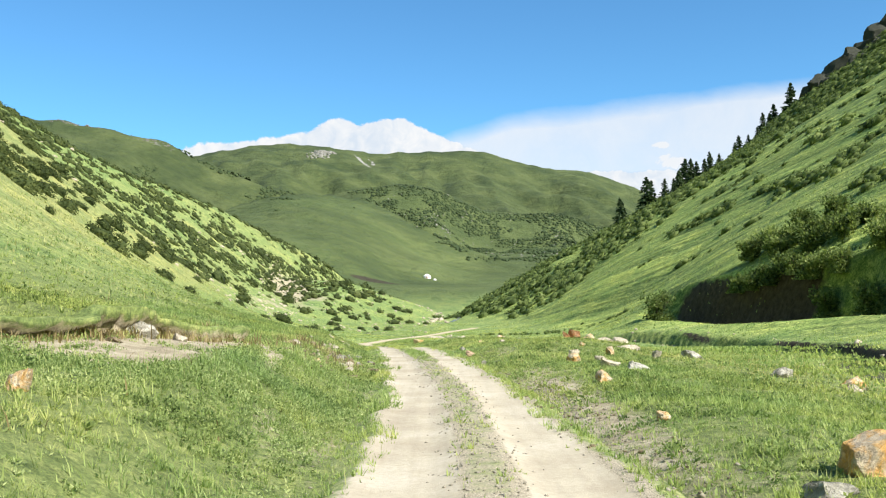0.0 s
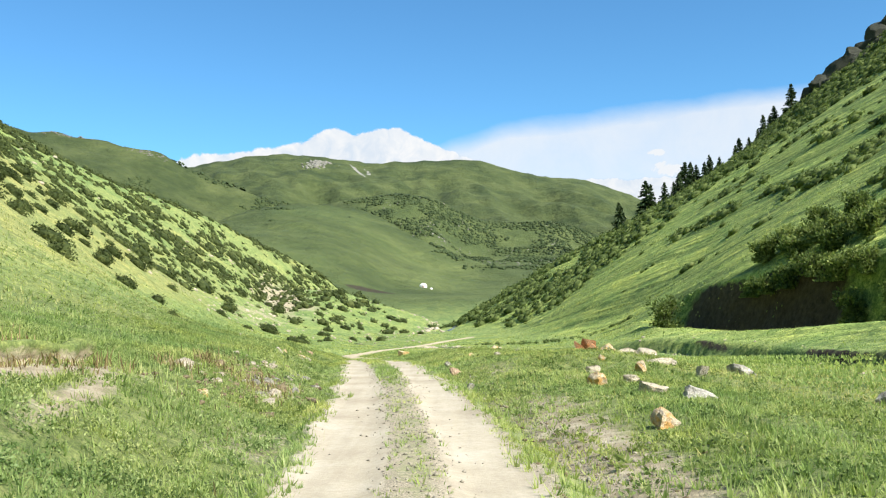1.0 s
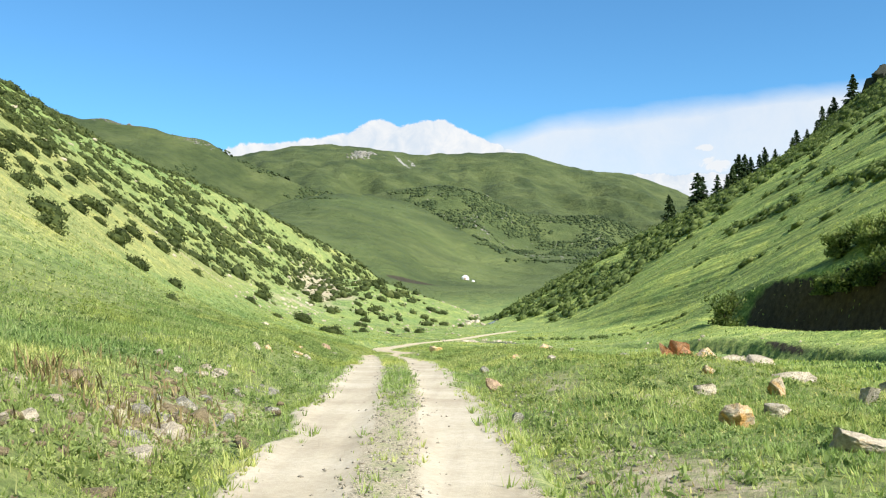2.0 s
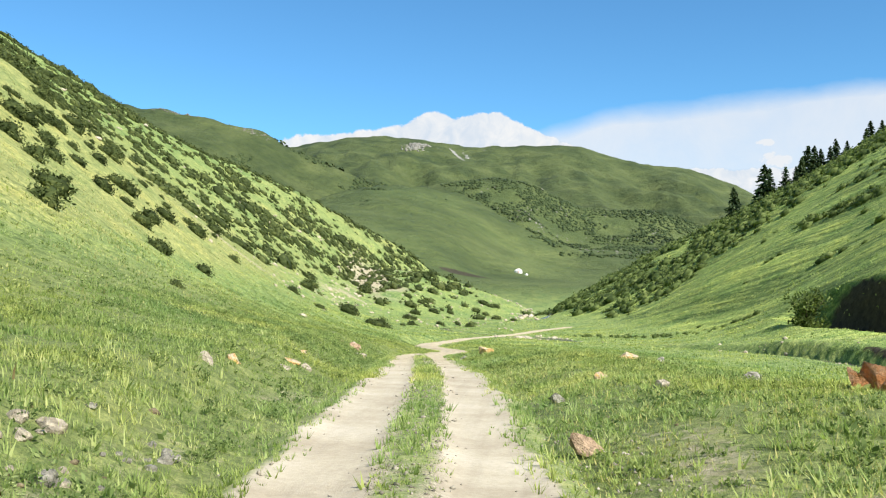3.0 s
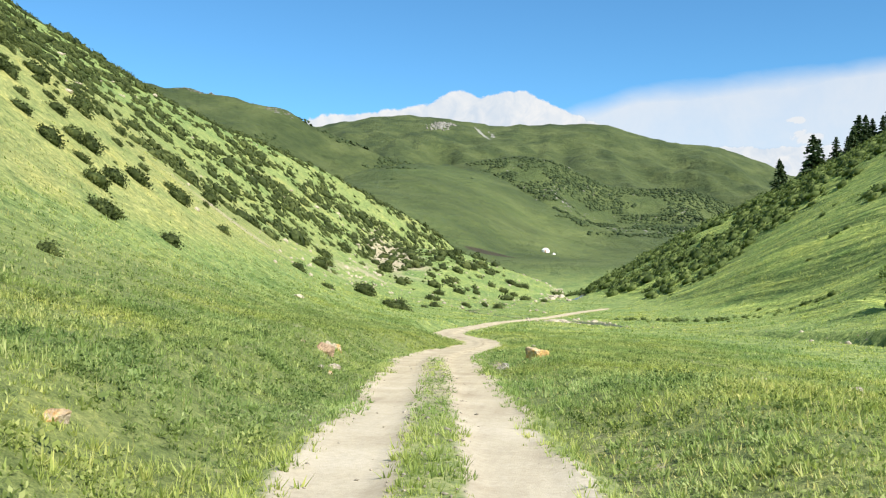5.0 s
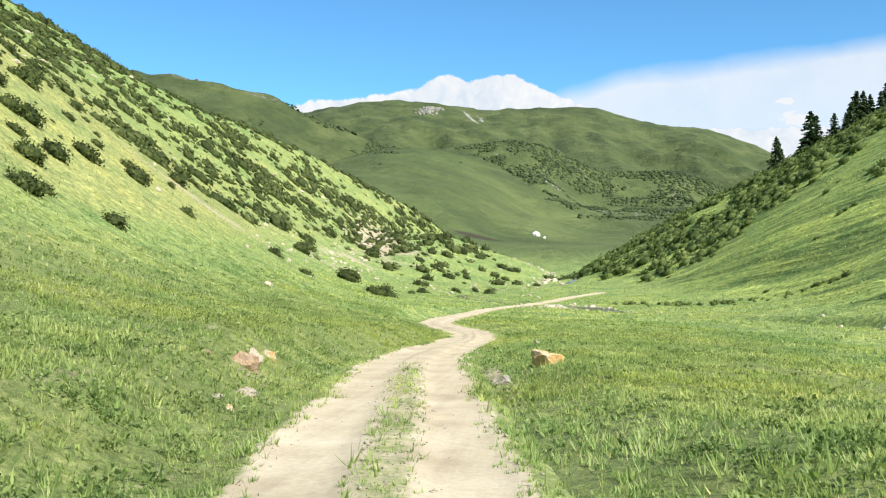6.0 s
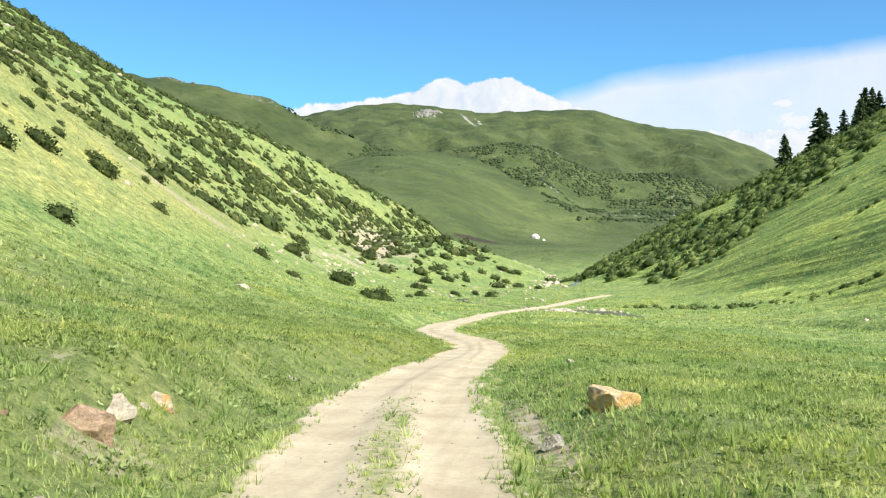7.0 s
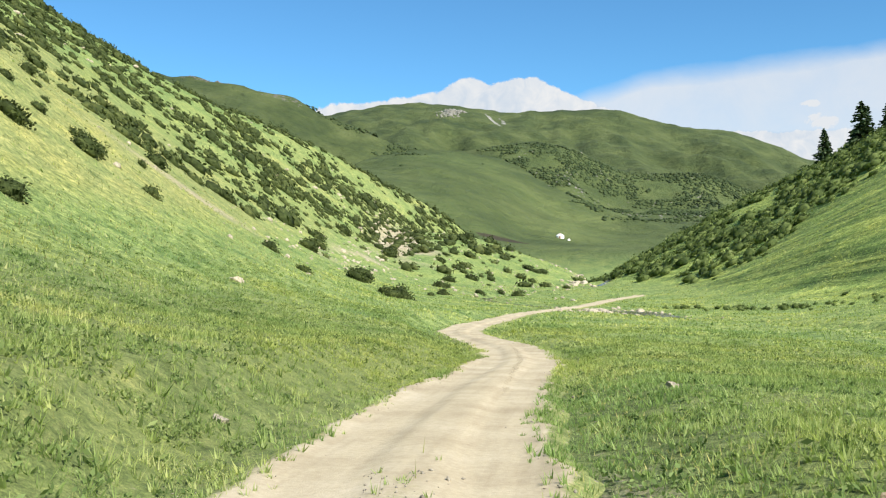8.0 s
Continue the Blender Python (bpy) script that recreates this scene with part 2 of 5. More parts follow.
def ground_material():
    m = material("pasture", 0.95)
    k = Nodes(m)
    co = k.coords()
    fine, mid, big = k.noise(17, 5, 0.75, co), k.noise(0.9, 6, 0.72, co), k.noise(0.06, 5, 0.6, co)
    grass = k.ramp(mid, [(0.3, (0.115, 0.178, 0.060)), (0.5, (0.196, 0.266, 0.097)), (0.7, (0.30, 0.35, 0.150))])
    grass = k.mix(0.75, grass, k.ramp(fine, [(0.34, (0.30, 0.36, 0.28)), (0.5, (0.9, 0.92, 0.85)), (0.64, (1.6, 1.45, 1.3))]), "MULTIPLY")
    dry = k.ramp(mid, [(0.3, (0.185, 0.218, 0.080)), (0.55, (0.275, 0.298, 0.118)), (0.8, (0.36, 0.36, 0.165))])
    c = k.mix(k.ramp(k.math("ADD", k.attr("dry"), k.math("MULTIPLY", k.math("SUBTRACT", big, 0.5), 0.8)), [(0.35, 0.0), (0.7, 1.0)]), grass, dry)
    c = k.mix(0.75, c, k.ramp(k.noise(3.6, 7, 0.8, co), [(0.38, (0.36, 0.44, 0.34)), (0.5, (0.95, 0.97, 0.92)), (0.62, (1.5, 1.36, 1.3))]), "MULTIPLY")
    c = k.mix(0.9, c, k.ramp(k.noise(0.16, 6, 0.65, co), [(0.36, (0.66, 0.78, 0.70)), (0.5, (1.0, 1.0, 0.96)), (0.64, (1.22, 1.12, 0.98))]), "MULTIPLY")
    c = k.mix(0.85, c, k.ramp(k.noise(1.15, 8, 0.8, co), [(0.38, (0.46, 0.53, 0.44)), (0.5, (1.0, 1.0, 1.0)), (0.62, (1.34, 1.27, 1.2))]), "MULTIPLY")
    # darker ground at the roots of the near sward, blade shade put into colour
    root_shade = k.ramp(k.noise(5.0, 7, 0.75, co), [(0.35, (0.060, 0.075, 0.026)), (0.5, (0.125, 0.148, 0.052)), (0.66, (0.235, 0.245, 0.100))])
    root_shade = k.mix(1.0, root_shade, k.ramp(k.noise(38, 5, 0.7, co), [(0.36, (0.45, 0.5, 0.42)), (0.5, (1.0, 1.0, 0.95)), (0.62, (1.75, 1.65, 1.5))]), "MULTIPLY")
    c = k.mix(k.math("MULTIPLY", k.attr("root_shade"), 0.58), c, root_shade)
    # open hills far away
    alp = k.ramp(k.noise(0.012, 8, 0.65, co), [(0.34, (0.036, 0.056, 0.020)), (0.5, (0.062, 0.085, 0.029)), (0.66, (0.096, 0.12, 0.043))])
    alp = k.mix(0.3, alp, k.ramp(k.noise(0.1, 6, 0.7, co), [(0.35, (0.5, 0.53, 0.52)), (0.65, (1.4, 1.32, 1.15))]), "MULTIPLY")
    c = k.mix(k.attr("far"), c, alp)
    # streaks of longer grass along the right slope, their light and shade coloured in
    turned = k.n.new("ShaderNodeMapping")
    turned.inputs["Rotation"].default_value = (0, 0, radians(-24))
    k.link(co, turned.inputs["Vector"])
    turned = turned.outputs[0]
    lines = k.noise(1.0, 5, 0.62, turned, (0.62, 0.045, 0.0), 0.3)
    wide = k.noise(1.0, 4, 0.6, turned, (0.17, 0.02, 0.0), 0.4)
    lines = k.math("MULTIPLY_ADD", wide, 0.5, k.math("MULTIPLY", lines, 0.62))
    streak = k.ramp(lines, [(0.45, (0.40, 0.47, 0.34)), (0.53, (0.80, 0.84, 0.72)), (0.60, (1.25, 1.22, 1.0)), (0.68, (1.75, 1.62, 1.36))])
    c = k.mix(k.attr("streak"), c, k.mix(1.0, c, streak, "MULTIPLY"))
    # bare earth, scree
    earth = k.ramp(k.noise(2.2, 6, 0.7, co), [(0.3, (0.21, 0.172, 0.115)), (0.5, (0.37, 0.318, 0.22)), (0.72, (0.52, 0.46, 0.345))])
    scar = k.math("ADD", k.attr("bare"), k.math("MULTIPLY", k.math("SUBTRACT", k.noise(5.5, 7, 0.8, co), 0.5), 1.5))
    c = k.mix(k.ramp(scar, [(0.38, 0.0), (0.72, 1.0)]), c, earth)
    # dark soil of banks and undercuts, with the shade on them mixed in
    shaded_soil = k.ramp(k.noise(1.6, 6, 0.7, co), [(0.35, (0.022, 0.018, 0.012)), (0.7, (0.075, 0.06, 0.04))])
    c = k.mix(k.ramp(k.math("ADD", k.attr("shaded_soil"), k.math("MULTIPLY", k.math("SUBTRACT", k.noise(0.5, 6, 0.7, co), 0.5), 0.7)), [(0.4, 0.0), (0.6, 1.0)]), c, shaded_soil)
    rock = k.ramp(k.noise(0.05, 8, 0.75, co), [(0.35, (0.11, 0.12, 0.08)), (0.5, (0.26, 0.255, 0.225)), (0.7, (0.46, 0.45, 0.42))])
    crag = k.math("ADD", k.attr("crag"), k.math("MULTIPLY", k.math("SUBTRACT", k.noise(0.07, 8, 0.75, co), 0.5), 1.2))
    c = k.mix(k.ramp(crag, [(0.5, 0.0), (0.6, 1.0)]), c, rock)
    c = k.mix(k.ramp(k.math("ADD", k.attr("tilled"), k.math("MULTIPLY", k.math("SUBTRACT", k.noise(0.05, 5, 0.6, co), 0.5), 0.8)), [(0.45, 0.0), (0.6, 1.0)]), c, (0.050, 0.044, 0.026))
    k.colour(c)
    relief = k.math("MULTIPLY", k.math("MULTIPLY", lines, 15.0), k.attr("streak"))
    hills = k.math("MULTIPLY_ADD", k.noise(0.022, 8, 0.62, co), 190.0, k.math("MULTIPLY", k.noise(0.11, 6, 0.7, co), 34.0))
    relief = k.math("ADD", relief, k.math("MULTIPLY", hills, k.attr("far")))
    k.bump(k.math("ADD", relief, k.math("ADD", k.math("MULTIPLY", fine, 0.5), k.math("MULTIPLY", mid, 0.6))), 0.9, 0.10)
    return m


def road_material():
    m = material("dirt_road", 0.95)
    k = Nodes(m)
    co = k.coords()
    n1, n2, n3 = k.noise(0.8, 5, 0.6, co), k.noise(14, 5, 0.75, co), k.noise(55, 3, 0.7, co)
    dust = k.ramp(n1, [(0.3, (0.365, 0.315, 0.236)), (0.5, (0.45, 0.398, 0.306)), (0.72, (0.525, 0.476, 0.386))])
    dust = k.mix(0.6, dust, k.ramp(n2, [(0.3, (0.7, 0.69, 0.67)), (0.6, (1.0, 1.0, 1.0)), (0.8, (1.12, 1.1, 1.06))]), "MULTIPLY")
    lane = k.noise(1.0, 4, 0.6, co, (5.0, 0.22, 1.0))
    dust = k.mix(0.6, dust, k.ramp(lane, [(0.34, (0.86, 0.845, 0.83)), (0.52, (1.0, 1.0, 1.0)), (0.7, (1.06, 1.05, 1.03))]), "MULTIPLY")
    gravel = k.ramp(n3, [(0.35, (0.13, 0.115, 0.085)), (0.5, (0.33, 0.285, 0.205)), (0.66, (0.54, 0.48, 0.37))])
    turf = k.ramp(n2, [(0.35, (0.10, 0.14, 0.05)), (0.5, (0.185, 0.225, 0.088)), (0.68, (0.33, 0.34, 0.16))])
    turf = k.mix(0.8, turf, k.ramp(k.noise(1.3, 7, 0.75, co), [(0.36, (0.55, 0.6, 0.5)), (0.5, (1.0, 1.0, 0.95)), (0.64, (1.35, 1.22, 1.1))]), "MULTIPLY")
    g = k.math("ADD", k.attr("gravel"), k.math("MULTIPLY", k.math("SUBTRACT", k.noise(3.0, 6, 0.7, co), 0.5), 0.9))
    c = k.mix(k.ramp(g, [(0.4, 0.0), (0.62, 1.0)]), dust, gravel)
    t = k.math("ADD", k.attr("turf"), k.math("MULTIPLY", k.math("SUBTRACT", k.noise(2.4, 6, 0.75, co), 0.5), 1.1))
    c = k.mix(k.ramp(t, [(0.36, 0.0), (0.68, 1.0)]), c, turf)
    c = k.mix(k.attr("tan"), c, k.mix(1.0, c, (1.0, 0.965, 0.88), "MULTIPLY"))
    k.colour(c)
    k.bump(k.math("ADD", k.math("MULTIPLY", n2, 0.6), k.math("MULTIPLY", n3, 0.4)), 0.5, 0.03)
    return m


GROUND, ROAD = ground_material(), road_material()


# ---------------------------------------------------------------- land
def grid_mesh(name, verts, rows, cols, wrap, mat, attrs):
    """A mesh from a grid of rows x cols places."""
    me = bpy.data.meshes.new(name)
    r, c = np.meshgrid(np.arange(rows - 1), np.arange(cols if wrap else cols - 1), indexing="ij")
    c2 = (c + 1) % cols
    quads = np.stack([r * cols + c, r * cols + c2, (r + 1) * cols + c2, (r + 1) * cols + c], -1).reshape(-1, 4)
    me.vertices.add(len(verts))
    me.vertices.foreach_set("co", verts.astype(np.float32).ravel())
    me.loops.add(quads.size)
    me.loops.foreach_set("vertex_index", quads.astype(np.int32).ravel())
    me.polygons.add(len(quads))
    me.polygons.foreach_set("loop_start", np.arange(0, quads.size, 4, dtype=np.int32))
    me.polygons.foreach_set("use_smooth", np.ones(len(quads), dtype=bool))
    me.update(calc_edges=True)
    for key, val in attrs.items():
        me.attributes.new(key, "FLOAT", "POINT").data.foreach_set("value", val.astype(np.float32).ravel())
    me.materials.append(mat)
    return new(name, me)


ang = np.radians(np.r_[np.arange(-42, 44, 0.27), np.arange(44, 318, 2.5)])
rad = np.r_[np.arange(0.2, 66, 0.28), np.arange(66, 135, 0.46), 135 * 1.017 ** np.arange(0, 211)]
RR, AA = np.meshgrid(rad, ang, indexing="ij")
GX, GY = -RR * np.sin(AA), -14 + RR * np.cos(AA)
GZ = land(GX, GY)
behind = step01(-GY, 20, 120)
GZ = GZ + behind * 18 * step01(np.hypot(GX, GY), 60, 400)
on_road = (1 - step01(np.abs(GX - road_x(GY)), 1.55, 2.05)) * (1 - step01(GY, 205, 215))
GZ = GZ - 0.10 * on_road
dl, dr = left_5(GY) - GX, GX - right_5(GY)
near_side = 1 - step01(GY, 410, 470)
dry = np.clip(step01(dl, -9, 2) * (1 - step01(dl, 26, 70)) * near_side * 0.75 * (1 - 0.35 * step01(GY, 120, 230)) + 0.35 * blob(GX, GY, -6, 12, 6, 26), 0, 1)
streak = step01(dr, -17, -10) * near_side * step01(GY, 40, 80)
far = step01(GY, 400, 520)
lush = far * (1 - step01(GZ - ridge_c(GX) * 0.8, 10, 40)) * (1 - step01(GY, 1150, 1260)) * (0.55 + 0.45 * step01(vnoise(GX / 60, GY / 90, 82), 0.3, 0.7))
spur_turf = far * step01(GY, 1180, 1260) * (1 - step01(GY, 1600, 1650)) * step01(GX, -170, -120) * (1 - step01(GZ - ridge_d(GX), -4, 6))
far = far - 0.19 * lush - 0.13 * spur_turf
bare = (0.72 * blob(GX, GY, -51, 292, 8, 40, 0.165) + 0.62 * blob(GX, GY, -40, 205, 7, 55, 0.06) * step01(vnoise(GX / 3, GY / 9, 83), 0.35, 0.7) + 0.5 * blob(GX, GY, -36, 262, 9, 40, 0.1) * step01(vnoise(GX / 4, GY / 9, 84), 0.4, 0.7) + 0.10 * blob(GX, GY, -5.4, 16.5, 1.0, 5, 0.3) + 0.6 * blob(GX, GY, -38, 138, 2.5, 22, -0.2)
        + 0.62 * blob(GX, GY, 2.2, 17, 0.75, 9, 0.0) + 1.3 * blob(GX, GY, -2.0, 151, 4.5, 6.5) + 0.6 * blob(GX, GY, -3.5, 318, 2.5, 20) + 0.4 * blob(GX, GY, -3, 284, 3, 10)
        + 0.4 * blob(GX, GY, 24, 92, 2, 16, 0.6))
crag = (0.80 * blob(GX, GY, -366, 2705, 34, 62) + 1.0 * blob(GX, GY, -243, 2700, 10, 150, 0.275) + 0.9 * blob(GX, GY, -215, 2720, 8, 120, 0.2)
        + 0.62 * blob(GX, GY, -170, 2820, 10, 70, 0.1) + 0.5 * blob(GX, GY, -440, 1375, 40, 26) + 0.45 * blob(GX, GY, -575, 1385, 30, 14)
        + 0.50 * blob(GX, GY, 190, 1620, 60, 40) + 0.9 * blob(GX, GY, 150, 315, 16, 36))
tilled = 0.95 * blob(GX, GY, -49, 650, 24, 15, 0.1)
# where near blades stand, the ground colour is darkened for their shade
root_shade = (1 - step01(np.abs(GX - road_x(GY)), 8, 17)) * (1 - step01(GY, 84, 112)) * step01(np.hypot(GX, GY), 0, 3)
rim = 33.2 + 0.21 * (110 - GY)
# wall of the washed-out bank: earth darkened to paint its shadow
shaded_soil = step01(GY, 86, 94) * (1 - step01(GY, 116, 124)) * step01(GX, 28, 30.5) * (1 - step01(GX - rim, -0.2, 1.2))
# far stream bank: broken dark line, painted shade under the grassy step
shaded_soil = np.maximum(shaded_soil, 0.75 * np.exp(-((GX - stream_x(GY) - 1.6) / 0.4) ** 2) * step01(GY, 20, 30) * (1 - step01(GY, 100, 110)) * step01(vnoise(GX / 7, GY / 7, 95), 0.42, 0.62))
# trodden and thin places beside the track
thin_turf = step01(vnoise(GX / 1.6, GY / 1.6, 91) * 0.55 + vnoise(GX / 5, GY / 5, 92) * 0.5, 0.52, 0.72) * (1 - step01(np.abs(GX - road_x(GY)), 4, 11)) * (1 - step01(GY, 34, 60))
verge = step01(np.abs(GX - road_x(GY)), 1.3, 1.7) * (1 - step01(np.abs(GX - road_x(GY)), 1.9, 2.9)) * (1 - step01(GY, 170, 200))
bank_face = np.exp(-((bank_x(GY) + 0.6 - GX) / 0.7) ** 2) * (1 - step01(GY, 19, 21)) * step01(GY, 8, 12)
foot_b = np.exp(-((GX - path_b(GY)) / 0.14) ** 2) * step01(GY, 46, 49) * (1 - step01(GY, 60, 64))
foot = np.exp(-((GX - path_x(GY)) / 0.2) ** 2) * (1 - step01(GY, 20.5, 21.5)) * (0.22 * step01(GY, 7.5, 9.5) + 0.6 * step01(GY, 13, 16))
bare = bare + 0.24 * thin_turf + 0.30 * verge + 0.42 * bank_face + 0.8 * foot + 0.5 * foot_b + 0.62 * blob(GX, GY, -4.75, 14.4, 0.65, 3.2) + 0.6 * hollow_floor(GX, GY) + 0.75 * blob(GX, GY, -2.85, 24.6, 0.5, 2.0) + 0.6 * blob(GX, GY, -3.7, 23.2, 0.35, 2.4) + 0.3 * blob(GX, GY, -1.6, 11, 0.4, 1.2) + 0.6 * blob(GX, GY, -2.95, 62.5, 0.26, 3.5, 0.12) + 0.6 * blob(GX, GY, -6.95, 58.3, 0.5, 1.1) + 0.55 * blob(GX, GY, 3.4, 28.3, 0.8, 1.2) + 0.5 * blob(GX, GY, 1.9, 30.6, 0.45, 1.6)
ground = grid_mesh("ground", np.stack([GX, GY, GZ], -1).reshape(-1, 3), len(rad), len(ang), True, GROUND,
                   dict(dry=dry, streak=streak, far=far, bare=bare, crag=crag, tilled=tilled, shaded_soil=shaded_soil, root_shade=root_shade))
tagged(ground, "green mountain pasture with grassy slopes and distant hills", "ground", kind="structure")

# the broken edge of the turf beside the track, undercut and earthy
by = np.arange(10.6, 20.4, 0.07)
top = land(bank_x(by) - 0.75, by) + 0.01 + 0.05 * fbm(by, 0 * by, 0.6, 3, 19)
low = land(bank_x(by) + 0.3, by) - 0.03
top = np.maximum(top, low + 0.03)
lip = 0.16 * fbm(by, 0 * by, 0.7, 4, 15) + 0.08 * fbm(by, 0 * by, 0.2, 2, 16)
hollow = 0.10 + 0.16 * vnoise(by / 0.8, 0 * by, 17) + 0.05 * fbm(by, 0 * by, 0.2, 2, 18)
rise = top - low
shape = [(-0.5 + 0 * by, top - 0.10), (-0.16 + lip, top + 0.02), (0.02 + lip, top), (0.03 + lip, top - rise * (0.14 + 0.22 * vnoise(by / 0.2, 0 * by, 20))), (-hollow, top - rise * (0.4 + 0.2 * vnoise(by / 0.25, 0 * by, 20))), (-hollow, low + 0.35 * rise),
         (-0.3 * hollow, low + 0.12 * rise), (0.16 + lip, low), (0.5 + 0 * by, low - 0.05)]
BX = np.stack([bank_x(by) + dx for dx, z in shape], 1)
BZ = np.stack([z for dx, z in shape], 1)
BY = np.repeat(by[:, None], len(shape), 1)
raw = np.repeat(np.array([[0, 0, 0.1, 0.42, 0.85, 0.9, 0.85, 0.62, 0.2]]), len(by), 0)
# the undercut rows carry a darker colour that paints the shadow below the lip
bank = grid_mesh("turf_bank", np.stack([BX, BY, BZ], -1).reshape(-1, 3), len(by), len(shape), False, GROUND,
                 dict(dry=0.3 + 0 * BX, streak=0 * BX, far=0 * BX, bare=raw, crag=0 * BX, tilled=0 * BX, root_shade=0.6 + 0 * BX, shaded_soil=np.repeat(np.array([[0, 0, 0, 0.34, 0.48, 0.30, 0.1, 0, 0]]), len(by), 0)))
tagged(bank, "low undercut turf bank with bare brown earth", "bank", kind="structure")

# the track: two dusty wheel ruts with a stony grassy strip between
ry = np.arange(-30, 232, 0.16)
rw = np.linspace(-1.9, 1.9, 33)
YY, WW = np.meshgrid(ry, rw, indexing="ij")
wide = 1 + 0.02 * blob(YY, 0 * YY, 66, 0, 6, 1) - 0.10 * step01(YY, 88, 104) - 0.16 * step01(YY, 112, 135)
XX = road_x(YY) + WW * wide
edge = np.abs(WW) + 0.24 * fbm(XX, YY, 1.7, 4, 88)
rut_off = np.abs(np.abs(WW) - 0.77)
rut = 1 - step01(rut_off, 0.25, 0.55)
ZZ = floor_z(YY) + 0.02 - 0.05 * rut + 0.006 * fbm(XX, YY / 2.5, 0.9, 3, 90) + 0.02 * (1 - step01(np.abs(WW), 0.1, 0.5))
side = land(XX, YY)
ZZ = ZZ + (np.clip(side - ZZ, -0.3, 0.3) - 0.12) * step01(edge, 1.22, 1.7)
turf = (1 - step01(np.abs(WW + 0.0), 0.12, 0.42)) * (0.45 + 0.5 * step01(YY, 26, 36)) * (1 - 0.45 * step01(YY, 45, 52)) * (1 - step01(YY, 63, 68)) + step01(edge, 1.12, 1.42) * 0.9
gravel = 0.8 * (1 - step01(np.abs(WW), 0.15, 0.45)) * (1 - 0.6 * step01(YY, 30, 44)) * (1 - 0.7 * step01(YY, 58, 66)) + 0.75 * step01(WW, 0.95, 1.25) * (1 - step01(YY, 24, 40)) * step01(YY, -2, 6)
gravel = gravel + 0.62 * np.exp(-((WW - 0.3 - 0.25 * np.sin(YY / 5)) / 0.11) ** 2) * step01(YY, 70, 76) * (1 - step01(YY, 104, 112))
road = grid_mesh("road", np.stack([XX, YY, ZZ], -1).reshape(-1, 3), len(ry), len(rw), False, ROAD, dict(turf=turf, gravel=gravel, tan=step01(YY, 40, 62)))
tagged(road, "pale dusty dirt track with two wheel ruts and a stony grass strip", "road", kind="structure")


# ---------------------------------------------------------------- clouds behind the ridge
PUFFS = [(1075, 655, 120, 50), (1010, 735, 60, 26)]


def cloud_material():
    m = bpy.data.materials.new("cloud")
    m.use_nodes = True
    k = Nodes(m)
    co = k.coords()
    sep = k.n.new("ShaderNodeSeparateXYZ")
    k.link(co, sep.inputs[0])
    x, z = sep.outputs[0], sep.outputs[2]
    u = k.math("DIVIDE", k.math("ADD", x, 2600), 5200)                      # 0 to 1 along the sky
    n1 = k.noise(0.0032, 8, 0.62, co, distortion=0.4)
    n2 = k.noise(0.0012, 6, 0.6, co, (1, 1, 2.2))
    n3 = k.noise(0.011, 7, 0.62, co, distortion=0.8)
    # heaped cloud over the saddle: height of its top, in kilometres
    top = k.ramp(u, [(0.24, 0.58), (0.28, 0.618), (0.353, 0.640), (0.379, 0.668), (0.395, 0.704), (0.407, 0.714), (0.423, 0.688), (0.446, 0.706), (0.463, 0.708), (0.481, 0.664), (0.515, 0.606), (0.57, 0.5)])
    edge = k.math("ADD", k.math("SUBTRACT", k.math("MULTIPLY", top, 1250), z), k.math("ADD", k.math("MULTIPLY", k.math("SUBTRACT", n1, 0.5), 60), k.math("MULTIPLY", k.math("SUBTRACT", n3, 0.5), 60)))
    heap = k.ramp(k.math("MULTIPLY_ADD", edge, 0.01, 0.4), [(0.38, 0.0), (0.48, 1.0)])
    # thin sheet that spreads away to one side
    top2 = k.ramp(u, [(0.46, 0.55), (0.511, 0.655), (0.561, 0.71), (0.61, 0.735), (0.682, 0.768), (0.784, 0.815), (0.9, 0.87)])
    edge2 = k.math("ADD", k.math("SUBTRACT", k.math("MULTIPLY", top2, 1250), z), k.math("MULTIPLY", k.math("SUBTRACT", n2, 0.5), 150))
    veil = k.math("MULTIPLY", k.ramp(k.math("MULTIPLY_ADD", edge2, 0.004, 0.4), [(0.34, 0.0), (0.75, 1.0)]), k.ramp(n1, [(0.25, 0.68), (0.65, 0.86)]))
    a = k.math("MAXIMUM", heap, veil)
    for px, pz, rx, rz in PUFFS:
        far_x, far_z = k.math("DIVIDE", k.math("SUBTRACT", x, px), rx), k.math("DIVIDE", k.math("SUBTRACT", z, pz), rz)
        r2 = k.math("ADD", k.math("MULTIPLY", far_x, far_x), k.math("MULTIPLY", far_z, far_z))
        puff = k.ramp(k.math("ADD", r2, k.math("MULTIPLY", k.math("SUBTRACT", n3, 0.5), 2.6)), [(0.25, 1.0), (1.0, 0.0)])
        a = k.math("MAXIMUM", a, puff)
    em = k.n.new("ShaderNodeEmission")
    body = k.ramp(k.math("MULTIPLY_ADD", n3, 0.6, k.math("MULTIPLY", n1, 0.4)), [(0.38, 0.0), (0.58, 1.0)])
    k.link(k.mix(k.mix(heap, (0.7, 0.7, 0.7), body), (0.74, 0.83, 0.94), (0.97, 0.985, 1.0)), em.inputs["Color"])
    em.inputs["Strength"].default_value = 0.50
    tr = k.n.new("ShaderNodeBsdfTransparent")
    ms = k.n.new("ShaderNodeMixShader")
    k.link(a, ms.inputs[0])
    k.link(tr.outputs[0], ms.inputs[1])
    k.link(em.outputs[0], ms.inputs[2])
